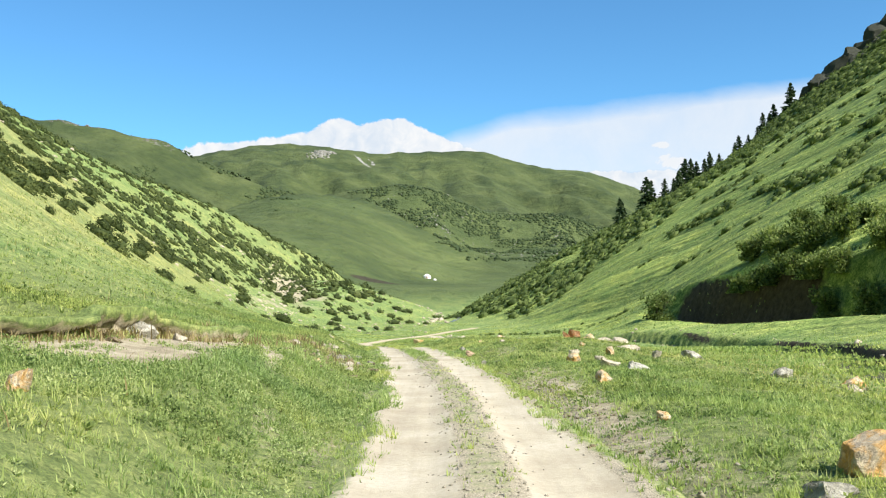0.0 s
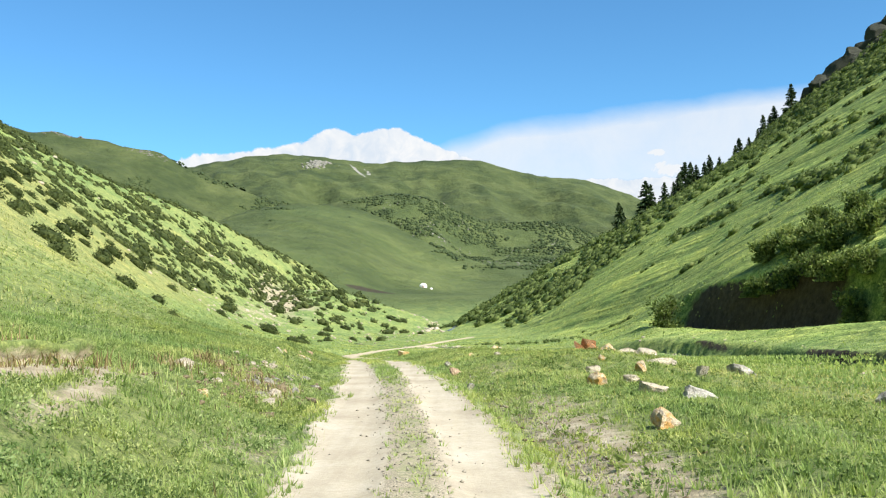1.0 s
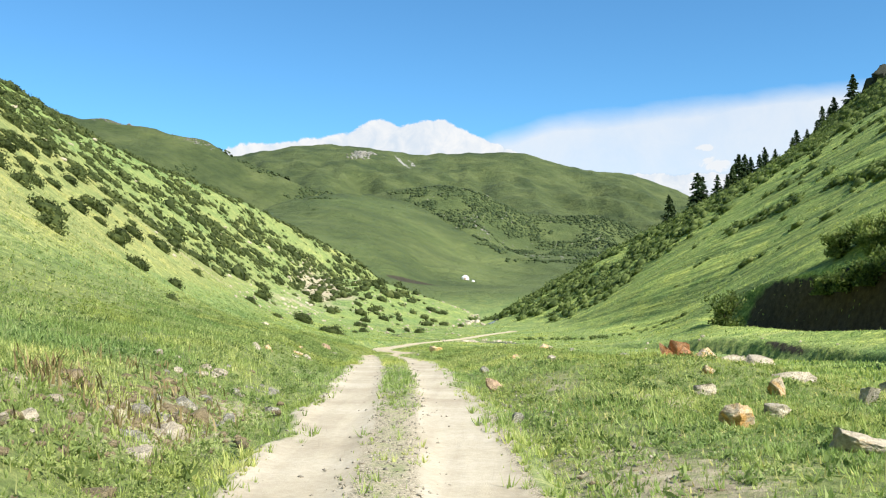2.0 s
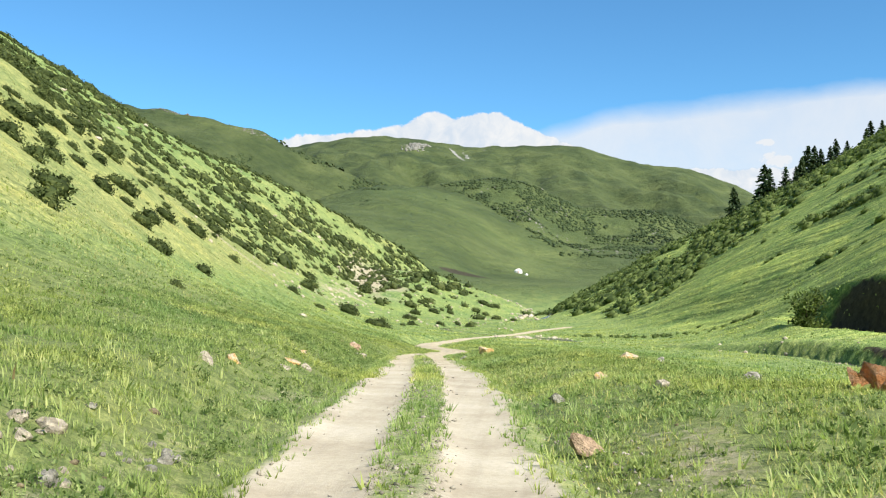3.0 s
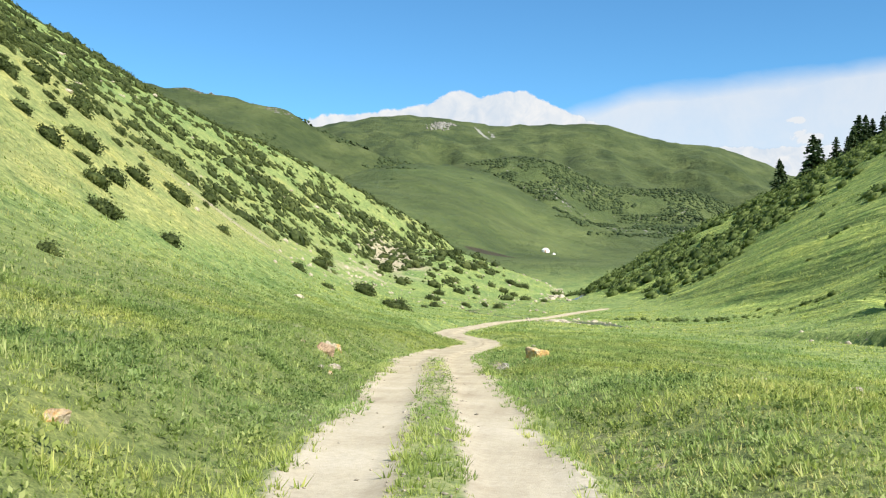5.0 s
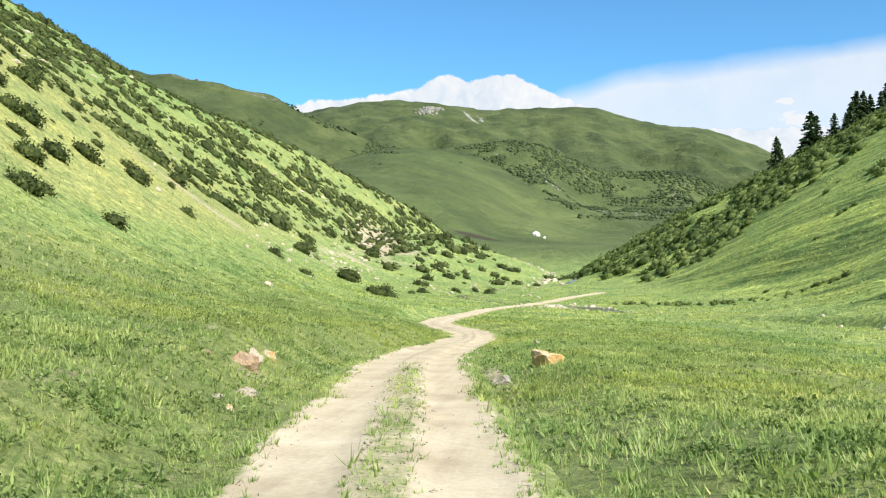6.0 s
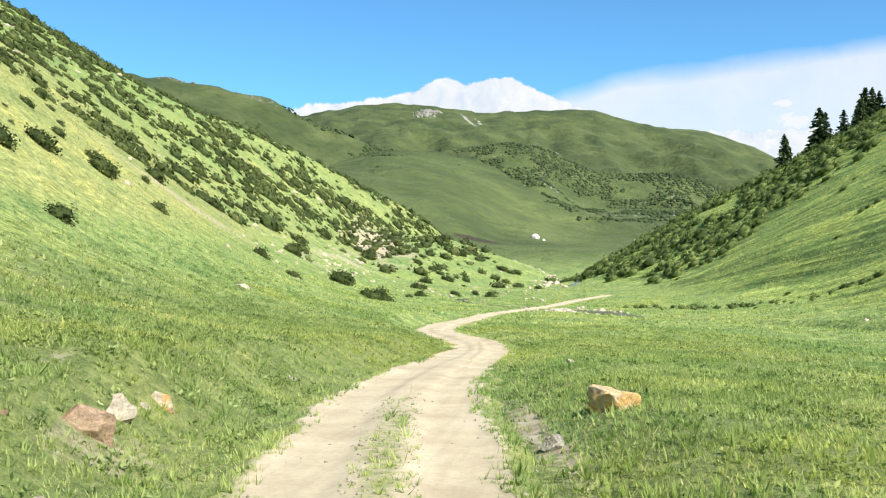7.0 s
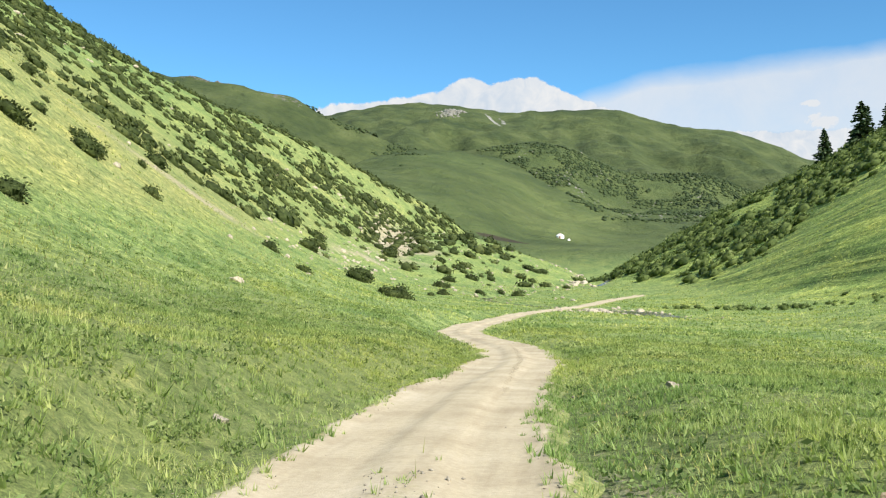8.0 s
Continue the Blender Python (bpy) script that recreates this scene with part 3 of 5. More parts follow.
    k.link(ms.outputs[0], k.n["Material Output"].inputs["Surface"])
    return m


cv = np.array([(x, 4250, z) for z in (100, 1500) for x in (-2600, 0, 2600)], float)
clouds = grid_mesh("backdrop", cv, 2, 3, False, cloud_material(), {})
tagged(clouds, "white heaped and thin cloud above the far ridge", "cloud", kind="structure")


# ---------------------------------------------------------------- leaf, rock and water materials
def leaf_material(name, stops, through_part=0.35, rough=0.6, size=1.3, patches=False):
    """Foliage: colour from leaf to leaf and in larger patches, light passing through."""
    m = material(name, rough)
    m.node_tree.nodes["Principled BSDF"].inputs["Specular IOR Level"].default_value = 0.12
    k = Nodes(m)
    geo = k.n.new("ShaderNodeNewGeometry")
    info = k.n.new("ShaderNodeObjectInfo")
    f = k.math("MULTIPLY_ADD", geo.outputs["Random Per Island"], 0.34, k.math("MULTIPLY", k.ramp(k.noise(size, 5, 0.7), [(0.32, 0.0), (0.68, 1.0)]), 0.58))
    f = k.math("ADD", f, k.math("MULTIPLY", k.math("SUBTRACT", info.outputs["Random"], 0.5), 0.22))
    c = k.ramp(f, stops)
    if patches:
        c = k.mix(1.0, c, k.ramp(k.noise(0.16, 6, 0.65), [(0.36, (0.78, 0.89, 0.84)), (0.5, (1.02, 1.02, 0.97)), (0.64, (1.24, 1.12, 0.90))]), "MULTIPLY")
    k.colour(c)
    tr = k.n.new("ShaderNodeBsdfTranslucent")
    k.link(k.mix(1.0, c, (1.1, 1.15, 0.8), "MULTIPLY"), tr.inputs["Color"])
    ms = k.n.new("ShaderNodeMixShader")
    ms.inputs[0].default_value = through_part
    k.link(k.out.outputs[0], ms.inputs[1])
    k.link(tr.outputs[0], ms.inputs[2])
    k.link(ms.outputs[0], k.n["Material Output"].inputs["Surface"])
    return m


def rock_material(name, stone, lichen, amount):
    m = material(name, 0.9)
    k = Nodes(m)
    co = k.coords()
    n1, n2 = k.noise(2.6, 6, 0.65, co), k.noise(22, 6, 0.75, co)
    c = k.ramp(n1, [(0.3, tuple(v * 0.55 for v in stone)), (0.55, stone), (0.75, tuple(min(0.8, v * 1.35) for v in stone))])
    c = k.mix(k.ramp(k.noise(3.3, 6, 0.7, co, distortion=0.6), [(1 - amount - 0.06, 0.0), (1 - amount + 0.06, 1.0)]), c, lichen)
    c = k.mix(0.75, c, k.ramp(n2, [(0.3, (0.5, 0.48, 0.46)), (0.55, (1.0, 1.0, 1.0)), (0.75, (1.25, 1.22, 1.18))]), "MULTIPLY")
    k.colour(c)
    crack = k.ramp(k.noise(6.0, 6, 0.7, co, (1.0, 1.0, 2.4), 1.2), [(0.44, 1.0), (0.5, 0.0), (0.56, 1.0)])
    k.bump(k.math("ADD", k.math("MULTIPLY", crack, 0.10), k.math("ADD", k.math("MULTIPLY", n1, 1.0), k.math("MULTIPLY", n2, 0.45))), 0.95, 0.06)
    return m


def plain_material(name, dark, light, scale, rough=0.8, bump=0.3):
    m = material(name, rough)
    k = Nodes(m)
    n = k.noise(scale, 6, 0.65)
    k.colour(k.ramp(n, [(0.3, dark), (0.7, light)]))
    k.bump(n, bump, 0.05)
    return m


def water_material():
    m = material("stream_water", 0.12)
    k = Nodes(m)
    k.colour(k.ramp(k.noise(0.7, 4, 0.6), [(0.35, (0.10, 0.10, 0.075)), (0.7, (0.20, 0.19, 0.15))]))
    k.out.inputs["Specular IOR Level"].default_value = 0.5
    k.bump(k.noise(5, 4, 0.6, None, (1, 0.5, 1)), 0.35, 0.05)
    return m


GRASS = leaf_material("grass_blades", [(0.08, (0.135, 0.200, 0.064)), (0.40, (0.285, 0.370, 0.125)), (0.64, (0.43, 0.49, 0.20)), (0.90, (0.60, 0.60, 0.31))], 0.52, 0.7, 0.4, True)
WEED = leaf_material("weed_leaves", [(0.12, (0.080, 0.125, 0.042)), (0.48, (0.235, 0.305, 0.112)), (0.85, (0.50, 0.54, 0.27))], 0.45, 0.7, 0.5, True)
STRAW = leaf_material("yellow_grass", [(0.2, (0.33, 0.325, 0.105)), (0.8, (0.60, 0.55, 0.24))], 0.4, 0.7, 1.0)
STALK = leaf_material("dry_stalks", [(0.2, (0.28, 0.30, 0.115)), (0.8, (0.48, 0.48, 0.23))], 0.3, 0.7, 1.0)
JUNIPER = leaf_material("juniper", [(0.12, (0.022, 0.033, 0.011)), (0.5, (0.058, 0.079, 0.025)), (0.88, (0.150, 0.172, 0.056))], 0.20, 0.8, 1.8)
SHRUB = leaf_material("shrub_leaves", [(0.12, (0.050, 0.078, 0.026)), (0.5, (0.150, 0.200, 0.062)), (0.88, (0.34, 0.385, 0.145))], 0.42, 0.8, 0.8)
NEEDLE = leaf_material("spruce_needles", [(0.2, (0.022, 0.040, 0.020)), (0.5, (0.048, 0.078, 0.035)), (0.85, (0.10, 0.135, 0.056))], 0.15, 0.6, 0.5)
FARLEAF = leaf_material("distant_scrub", [(0.2, (0.028, 0.044, 0.018)), (0.5, (0.050, 0.074, 0.028)), (0.85, (0.085, 0.115, 0.045))], 0.15, 0.7, 0.02)
BARK = plain_material("bark", (0.06, 0.042, 0.03), (0.17, 0.13, 0.095), 8, 0.9, 0.6)
ORANGE_ROCK = rock_material("orange_rock", (0.58, 0.49, 0.36), (0.62, 0.36, 0.12), 0.50)
BOULDER = rock_material("lichen_boulder", (0.64, 0.52, 0.36), (0.68, 0.43, 0.17), 0.50)
RED_ROCK = rock_material("red_rock", (0.44, 0.26, 0.15), (0.46, 0.20, 0.08), 0.50)
PALE_ROCK = rock_material("pale_rock", (0.50, 0.44, 0.34), (0.54, 0.38, 0.19), 0.36)
DARK_ROCK = rock_material("dark_rock", (0.040, 0.043, 0.034), (0.075, 0.085, 0.050), 0.42)
LIMESTONE = rock_material("limestone", (0.17, 0.166, 0.14), (0.29, 0.285, 0.25), 0.5)
GREY_ROCK = rock_material("grey_rock", (0.30, 0.285, 0.235), (0.54, 0.51, 0.44), 0.46)
OUTCROP = rock_material("outcrop", (0.11, 0.108, 0.085), (0.20, 0.195, 0.165), 0.5)
BROWN_ROCK = rock_material("brown_rock", (0.42, 0.30, 0.20), (0.20, 0.15, 0.10), 0.38)
RUBBLE = rock_material("rubble", (0.235, 0.19, 0.115), (0.37, 0.31, 0.20), 0.35)
WHITE_ROCK = rock_material("white_rock", (0.50, 0.475, 0.42), (0.13, 0.12, 0.105), 0.40)
GRAVEL = plain_material("gravel_stone", (0.09, 0.082, 0.062), (0.42, 0.38, 0.305), 5.3, 0.9, 0.4)
FELT = plain_material("white_felt", (0.70, 0.69, 0.66), (0.82, 0.81, 0.79), 1.5, 0.9, 0.2)
WOODEN = plain_material("painted_wood", (0.20, 0.09, 0.04), (0.34, 0.17, 0.08), 4, 0.6, 0.2)
WATER = water_material()


# ---------------------------------------------------------------- builders
def tri_mesh(name, verts, faces, mat, smooth=False):
    """A mesh from an array of places and an array of triangles or quads."""
    me = bpy.data.meshes.new(name)
    faces = np.asarray(faces, np.int32)
    n = faces.shape[1]
    me.vertices.add(len(verts))
    me.vertices.foreach_set("co", np.asarray(verts, np.float32).ravel())
    me.loops.add(faces.size)
    me.loops.foreach_set("vertex_index", faces.ravel())
    me.polygons.add(len(faces))
    me.polygons.foreach_set("loop_start", np.arange(0, faces.size, n, dtype=np.int32))
    if smooth:
        me.polygons.foreach_set("use_smooth", np.ones(len(faces), dtype=bool))
    me.update(calc_edges=True)
    me.materials.append(mat)
    return me


def part(name, me, parent, label=""):
    ob = new(name, me)
    ob.parent = parent
    if label:
        ob["label"] = label
    return ob


def leaf_quads(centres, dirs, long, wide, rng):
    """Pointed four-cornered leaves at the centres, growing along dirs."""
    n = len(centres)
    side = np.cross(dirs, rng.normal(size=(n, 3)))
    side /= np.linalg.norm(side, axis=1, keepdims=True) + 1e-9
    l, w = np.reshape(long, (-1, 1)) * dirs, np.reshape(wide, (-1, 1)) * side
    v = np.stack([centres - 0.5 * l, centres + 0.05 * l + 0.5 * w, centres + 0.5 * l, centres - 0.05 * l - 0.5 * w], 1).reshape(-1, 3)
    return v, np.arange(4 * n).reshape(-1, 4)


def unit(v):
    return v / (np.linalg.norm(v, axis=-1, keepdims=True) + 1e-9)


def bush_body(rng, sub, rz):
    """The dense inside of a bush: a lumpy low dome."""
    bm = bmesh.new()
    bmesh.ops.create_icosphere(bm, subdivisions=sub, radius=1.0)
    v = np.array([q.co[:] for q in bm.verts])
    fc = np.array([[q.index for q in f.verts] for f in bm.faces])
    bm.free()
    lumps = unit(rng.normal(size=(9, 3)) + [0, 0, 0.3])
    size = 0.54 + 0.34 * np.max(np.exp(-((1 - v @ lumps.T) / 0.16)), axis=1) + rng.uniform(-0.15, 0.15, len(v))
    v = v * size[:, None] * [1, 1, rz]
    v[:, 2] = np.maximum(v[:, 2] + 0.25 * rz, -0.15)
    return v, fc


def tri_leaves(v, fc):
    """Leaf quads as pairs of triangles."""
    fc = np.asarray(fc)
    return v, np.concatenate([fc[:, [0, 1, 2]], fc[:, [0, 2, 3]]])


def round_bush(rng, n, rz, leaf, sub):
    """A bush of radius 1: a lumpy body covered with small sprays."""
    v, fc = bush_body(rng, sub, rz)
    k = rng.integers(0, len(v), n)
    out = unit(v[k] / [1, 1, rz * rz] + rng.normal(0, 0.12, (n, 3)))
    c = v[k] * rng.uniform(0.9, 1.2, (n, 1)) + rng.normal(0, 0.13, (n, 3)) * [1, 1, rz]
    c[:, 2] = np.maximum(c[:, 2], 0.0)
    d = unit(out * 0.35 + rng.normal(0, 0.7, (n, 3)) + [0, 0, 0.2])
    return join([(v, fc), tri_leaves(*leaf_quads(c, d, leaf * rng.uniform(0.6, 1.4, n), leaf * rng.uniform(0.4, 0.8, n), rng))])


def tube(points, radii, sides=6):
    """A tapered limb along the points."""
    points = np.asarray(points, float)
    v, fcs = [], []
    for i, (p, r) in enumerate(zip(points, radii)):
        t = unit(points[min(i + 1, len(points) - 1)] - points[max(i - 1, 0)])
        a = unit(np.cross(t, [0.31, 0.95, 0.1]))
        b = np.cross(t, a)
        for s in range(sides):
            w = 2 * math.pi * s / sides
            v.append(p + r * (math.cos(w) * a + math.sin(w) * b))
    for i in range(len(points) - 1):
        for s in range(sides):
            fcs.append((i * sides + s, i * sides + (s + 1) % sides, (i + 1) * sides + (s + 1) % sides, (i + 1) * sides + s))
    return np.array(v), np.array(fcs)


def join(pieces):
    vs, fs, n = [], [], 0
    for v, f in pieces:
        vs.append(v)
        fs.append(np.asarray(f) + n)
        n += len(v)
    return np.concatenate(vs), np.concatenate(fs)


# ---------------------------------------------------------------- rocks
def rock_mesh(name, sx, sy, sz, seed, mat, cuts=15, sub=4, deep=0.46):
    """A broken, weathered stone of the given half sizes, its foot sunk a little."""
    rng = np.random.default_rng(seed)
    bm = bmesh.new()
    bmesh.ops.create_icosphere(bm, subdivisions=sub, radius=1.0)
    v = np.array([p.co[:] for p in bm.verts])
    for n in unit(rng.normal(size=(cuts, 3))):
        over = np.maximum(v @ n - rng.uniform(deep, 0.80), 0)
        v = v - over[:, None] * n
    q = v * 1.0
    bumpy = np.array([noise.fractal(Vector(p * 1.9 + seed), 0.75, 2.1, 5) for p in q])
    v = v * (1 + 0.13 * bumpy[:, None])
    v = v / np.abs(v).max(0) * [sx, sy, sz]
    for p, c in zip(bm.verts, v):
        p.co = c
    me = bpy.data.meshes.new(name)
    bm.to_mesh(me)
    bm.free()
    me.polygons.foreach_set("use_smooth", np.ones(len(me.polygons), dtype=bool))
    me.set_sharp_from_angle(angle=radians(24))
    me.materials.append(mat)
    return me


def rock(x, y, sx, sy, sz, seed, mat, label, turn=0.0, tilt=0.0, sunk=0.3, deep=0.36):
    ob = new("rock", rock_mesh("rock", sx, sy, sz, seed, mat, deep=deep))
    low = min(ground_z(x + a * sx, y + b * sy) for a, b in ((0.7, 0), (-0.7, 0), (0, 0.7), (0, -0.7), (0, 0)))
    ob.matrix_world = pose(x, y, low + sz * (1 - 2 * sunk), tilt, tilt * 0.5, turn)
    return tagged(ob, label, "rock", "rocks in the meadow")


# rocks strewn over the meadow: x, y, width, height, then kind
O, R, P, G, B = "O", "R", "P", "G", "B"
KINDS = {O: (ORANGE_ROCK, "rough boulder with orange lichen in meadow grass"), R: (RED_ROCK, "reddish brown jagged rock standing in the grass"),
         P: (PALE_ROCK, "pale weathered stone half sunk in grass"), G: (GREY_ROCK, "grey and white broken rock lying in grass"),
         B: (BROWN_ROCK, "pinkish brown broken rock among green herbs")}
STREWN = [(4.92, 35.2, 0.46, 0.54, R), (5.45, 35.0, 0.62, 0.3, O), (5.95, 34.9, 0.55, 0.28, P), (6.55, 35.2, 0.72, 0.3, P), (6.3, 32.3, 0.82, 0.28, P), (4.65, 31.6, 0.26, 0.18, O), (4.05, 29.3, 0.36, 0.24, P),
          (3.45, 25.5, 0.46, 0.28, O), (5.3, 29.7, 0.34, 0.3, O), (4.55, 27.5, 0.42, 0.24, P), (4.2, 23.9, 0.58, 0.24, P), ]
STREWN_B = [(6.8, 30.0, 0.5, 0.3, P), (8.9, 33.6, 0.9, 0.4, G), (3.1, 18.3, 0.34, 0.26, O), (10.2, 23.1, 0.72, 0.52, O), (9.9, 22.4, 0.5, 0.26, P), (9.3, 25.6, 0.62, 0.36, G), (2.9, 7.1, 0.42, 0.2, G), (2.8, 12.1, 0.22, 0.14, O), (7.5, 37.0, 0.5, 0.2, P)]
STREWN_C = [(2.75, 47.3, 0.98, 0.28, O), (3.9, 49.5, 0.4, 0.24, G), (2.4, 54.0, 0.4, 0.16, P), (3.1, 50.8, 0.3, 0.16, P), (0.76, 31.6, 0.38, 0.17, B), (0.6, 36.6, 0.28, 0.2, G), (2.2, 36.3, 0.24, 0.14, P),
            (4.5, 40.8, 0.42, 0.26, G), (1.5, 39.4, 0.3, 0.14, O), (6.2, 45.5, 0.3, 0.2, G), (1.05, 26.6, 0.17, 0.12, G)]
STREWN_D = [(-7.08, 58.6, 0.46, 0.40, B), (-7.2, 59.5, 0.36, 0.34, P), (-7.28, 60.8, 0.3, 0.26, O), (-7.3, 57.6, 0.34, 0.22, B), (-6.25, 56.4, 0.32, 0.2, P), (-5.9, 54.8, 0.16, 0.12, O), (-6.25, 55.2, 0.18, 0.12, P),
            (-4.8, 40.6, 0.56, 0.22, O), (-4.45, 40.9, 0.3, 0.2, P), (-5.2, 43.3, 0.42, 0.14, O), (-4.45, 35.1, 0.3, 0.2, P), (-4.55, 36.5, 0.28, 0.16, O), (-4.5, 39.2, 0.34, 0.12, P), (-3.8, 8.2, 0.3, 0.22, O),
            (-7.8, 67.9, 0.24, 0.14, P), (-2.3, 72.6, 0.24, 0.12, P), (-2.75, 60.8, 0.3, 0.15, G)]
for n, (x, y, w, h, kind) in enumerate(STREWN + STREWN_B + STREWN_C + STREWN_D):
    mat, words = KINDS[kind]
    rock(x, y, w * 0.56, w * 0.45, h * 0.74, 40 + n, mat, words, turn=37 * n % 60 - 30, tilt=(n * 53) % 16 - 8, sunk=0.32, deep=0.22 if kind in (R, B) else 0.36)
rock(-2.02, 62.9, 0.45, 0.30, 0.31, 907, BOULDER, "big pale boulder with bright orange lichen beside the track", turn=-14, tilt=5, sunk=0.22, deep=0.5)
rock(3.6, 7.8, 0.36, 0.30, 0.27, 903, ORANGE_ROCK, "rough boulder with orange lichen in meadow grass", turn=25, tilt=4, sunk=0.28, deep=0.55)
rock(4.62, 22.5, 0.36, 0.28, 0.22, 921, WHITE_ROCK, "white and dark streaked broken rock in the meadow", turn=-28, tilt=12, sunk=0.36, deep=0.4)
rock(4.58, 35.05, 0.20, 0.16, 0.24, 931, RED_ROCK, KINDS[R][1], turn=35, tilt=-14, sunk=0.3, deep=0.22)
rock(4.98, 34.8, 0.19, 0.15, 0.20, 932, RED_ROCK, KINDS[R][1], turn=-25, tilt=12, sunk=0.32, deep=0.22)
rock(-5.3, 15.5, 0.42, 0.34, 0.22, 7, GREY_ROCK, "dark grey rock jutting out of the turf bank", turn=20)
for n, (x, y, w, h, kind) in enumerate([(-20.2, 100.5, 0.9, 0.4, P), (-7.3, 60.3, 0.24, 0.16, P), (-3.05, 25.9, 0.34, 0.22, G), (-2.75, 23.6, 0.4, 0.2, G), (-3.2, 22.4, 0.3, 0.16, P), (-2.95, 20.4, 0.26, 0.14, O), (-2.3, 27.5, 0.24, 0.14, G)]):
    mat, words = KINDS[kind]
    rock(x, y, w * 0.52, w * 0.42, h * 0.60, 140 + n, mat, words, turn=61 * n % 70, tilt=(n * 31) % 16 - 8, sunk=0.38)


rng = np.random.default_rng(19)
for n in range(64):
    cx, cy = ((-2.75, 25.4), (-3.4, 22.7), (-3.7, 28.6), (-3.1, 29.6))[n % 4]
    x, y = cx + rng.normal(0, 0.42), cy + rng.normal(0, 0.6)
    x = min(x, float(road_x(y)) - 2.1)
    w = 0.08 + 0.20 * rng.uniform(0, 1) ** 2
    mat, words = KINDS["GPPG"[n % 4]]
    stone = new("stone", rock_mesh("stone", w * 0.5, w * 0.4, w * 0.32, 500 + n, mat, 9, 2))
    stone.matrix_world = pose(x, y, ground_z(x, y) + 0.06 * w, rng.uniform(-12, 12), rng.uniform(-12, 12), rng.uniform(0, 360))
    tagged(stone, words, "stone", "loose stones beside the track")


# ---------------------------------------------------------------- bushes
rng = np.random.default_rng(11)
bush_meshes = [tri_mesh("juniper_bush", *round_bush(rng, 500, z, 0.195, 2), JUNIPER) for z in (0.85, 0.7, 1.0, 0.8, 0.65, 0.95)]


def on_slope(x, y, follow=0.75):
    """A turn that leans a plant with the slope, its x axis downhill, and the place."""
    e = 0.8
    z = ground_z(x, y)
    n = Vector((-(ground_z(x + e, y) - z) / e * follow, -(ground_z(x, y + e) - z) / e * follow, 1)).normalized()
    down = Vector((n.x, n.y, 0))
    down = Vector((1, 0, 0)) if down.length < 0.05 else down.normalized()
    side = n.cross(down).normalized()
    down = side.cross(n).normalized()
    m = Matrix((down, side, n)).transposed().to_4x4()
    return Matrix.Translation((x, y, z)) @ m


def put_bush(x, y, r, tall, n, words, group, mesh=None, name="juniper_bush"):
    ob = new(name, mesh or bush_meshes[n % len(bush_meshes)])
    ob.matrix_world = on_slope(x, y) @ pose(0, 0, -0.08 * r, 0, 0, (n % 2) * 180 + 31 * n % 40 - 20) @ Matrix.Diagonal((r * 1.12, r * (0.8 + 0.15 * (n % 3)), r * tall, 1))
    return tagged(ob, words, "bush", group)


HILL = "bushes on the sunny hillside"
SINGLE = [(-22.3, 61.8, 1.0), (-30.6, 90.7, 0.95), (-32.4, 96.4, 1.05), (-25.2, 81.6, 0.95), (-26.2, 84.6, 0.6), (-25.3, 90.2, 0.8), (-31.0, 113.6, 0.7), (-30.4, 78.3, 0.5), (-34.5, 91.8, 1.1), (-36.0, 99.3, 1.2),
          (-34.2, 103.4, 1.1), (-34.4, 112.6, 0.95), (-30.9, 136.5, 0.9), (-39.6, 177.5, 1.5), (-42.0, 190.0, 1.6), (-44.9, 199.6, 1.7), (-28.6, 160.0, 1.5), (-31.0, 172.5, 1.7), (-21.6, 149.5, 1.3), (-20.6, 141.0, 1.0),
          (-43.5, 251.0, 2.1), (-51.0, 240.0, 2.0), (-25.8, 130.0, 0.7), (-41.0, 135.0, 1.3), (-14.8, 59.2, 0.34)]
SINGLE_B = [(-36.4, 98.0, 0.9), (-34.1, 111.0, 1.2), (-35.6, 113.0, 0.8), (-47.0, 166.0, 1.2), (-40.0, 102.0, 0.9), (-25.5, 203.0, 1.2), (-27.7, 230.0, 1.4), (-29.5, 280.0, 1.9),
            (-27.2, 294.0, 2.0), (-18.5, 346.0, 2.6), (-12.2, 294.0, 1.6), (-20.5, 173.0, 0.9), (-13.3, 214.0, 1.1), (-35.8, 86.5, 1.0)]
SINGLE_C = [(-42.6, 247.3, 2.1), (-31.5, 173.5, 1.5), (-23.4, 151.4, 1.1), (-22.4, 153.9, 1.2), (-24.9, 206.5, 0.9), (-21.2, 167.8, 0.6), (-24.6, 242.3, 1.4), (-18.9, 202.7, 0.9), (-16.3, 212.2, 0.8), (-12.4, 194.2, 1.0),
            (-16.2, 267.4, 1.3), (-13.6, 266.8, 1.2), (-10.2, 255.1, 1.3), (-15.9, 292.2, 1.7), (-13.5, 290.8, 1.2), (-34.6, 318.5, 2.2), (-29.0, 250.4, 1.0), (-27.0, 247.8, 1.1), (-32.6, 253.6, 1.1), (-5.8, 254.4, 0.9)]
count = 0
for x, y, r in SINGLE + SINGLE_B + SINGLE_C:
    put_bush(x, y, r, 0.95 + 0.25 * math.sin(count * 2.1), count, "dark green juniper bush alone on the grassy hillside", HILL)
    count += 1



def spaced(xs, ys, rs, gap):
    """Indices of places that keep clear of one another."""
    cells, kept = {}, []
    for n, (x, y, r) in enumerate(zip(xs, ys, rs)):
        i, j = int(x // 4), int(y // 4)
        near = [q for a in (-1, 0, 1) for b in (-1, 0, 1) for q in cells.get((i + a, j + b), ())]
        if all((x - xs[q]) ** 2 + (y - ys[q]) ** 2 > (gap * (r + rs[q])) ** 2 for q in near):
            cells.setdefault((i, j), []).append(n)
            kept.append(n)
    return np.array(kept)


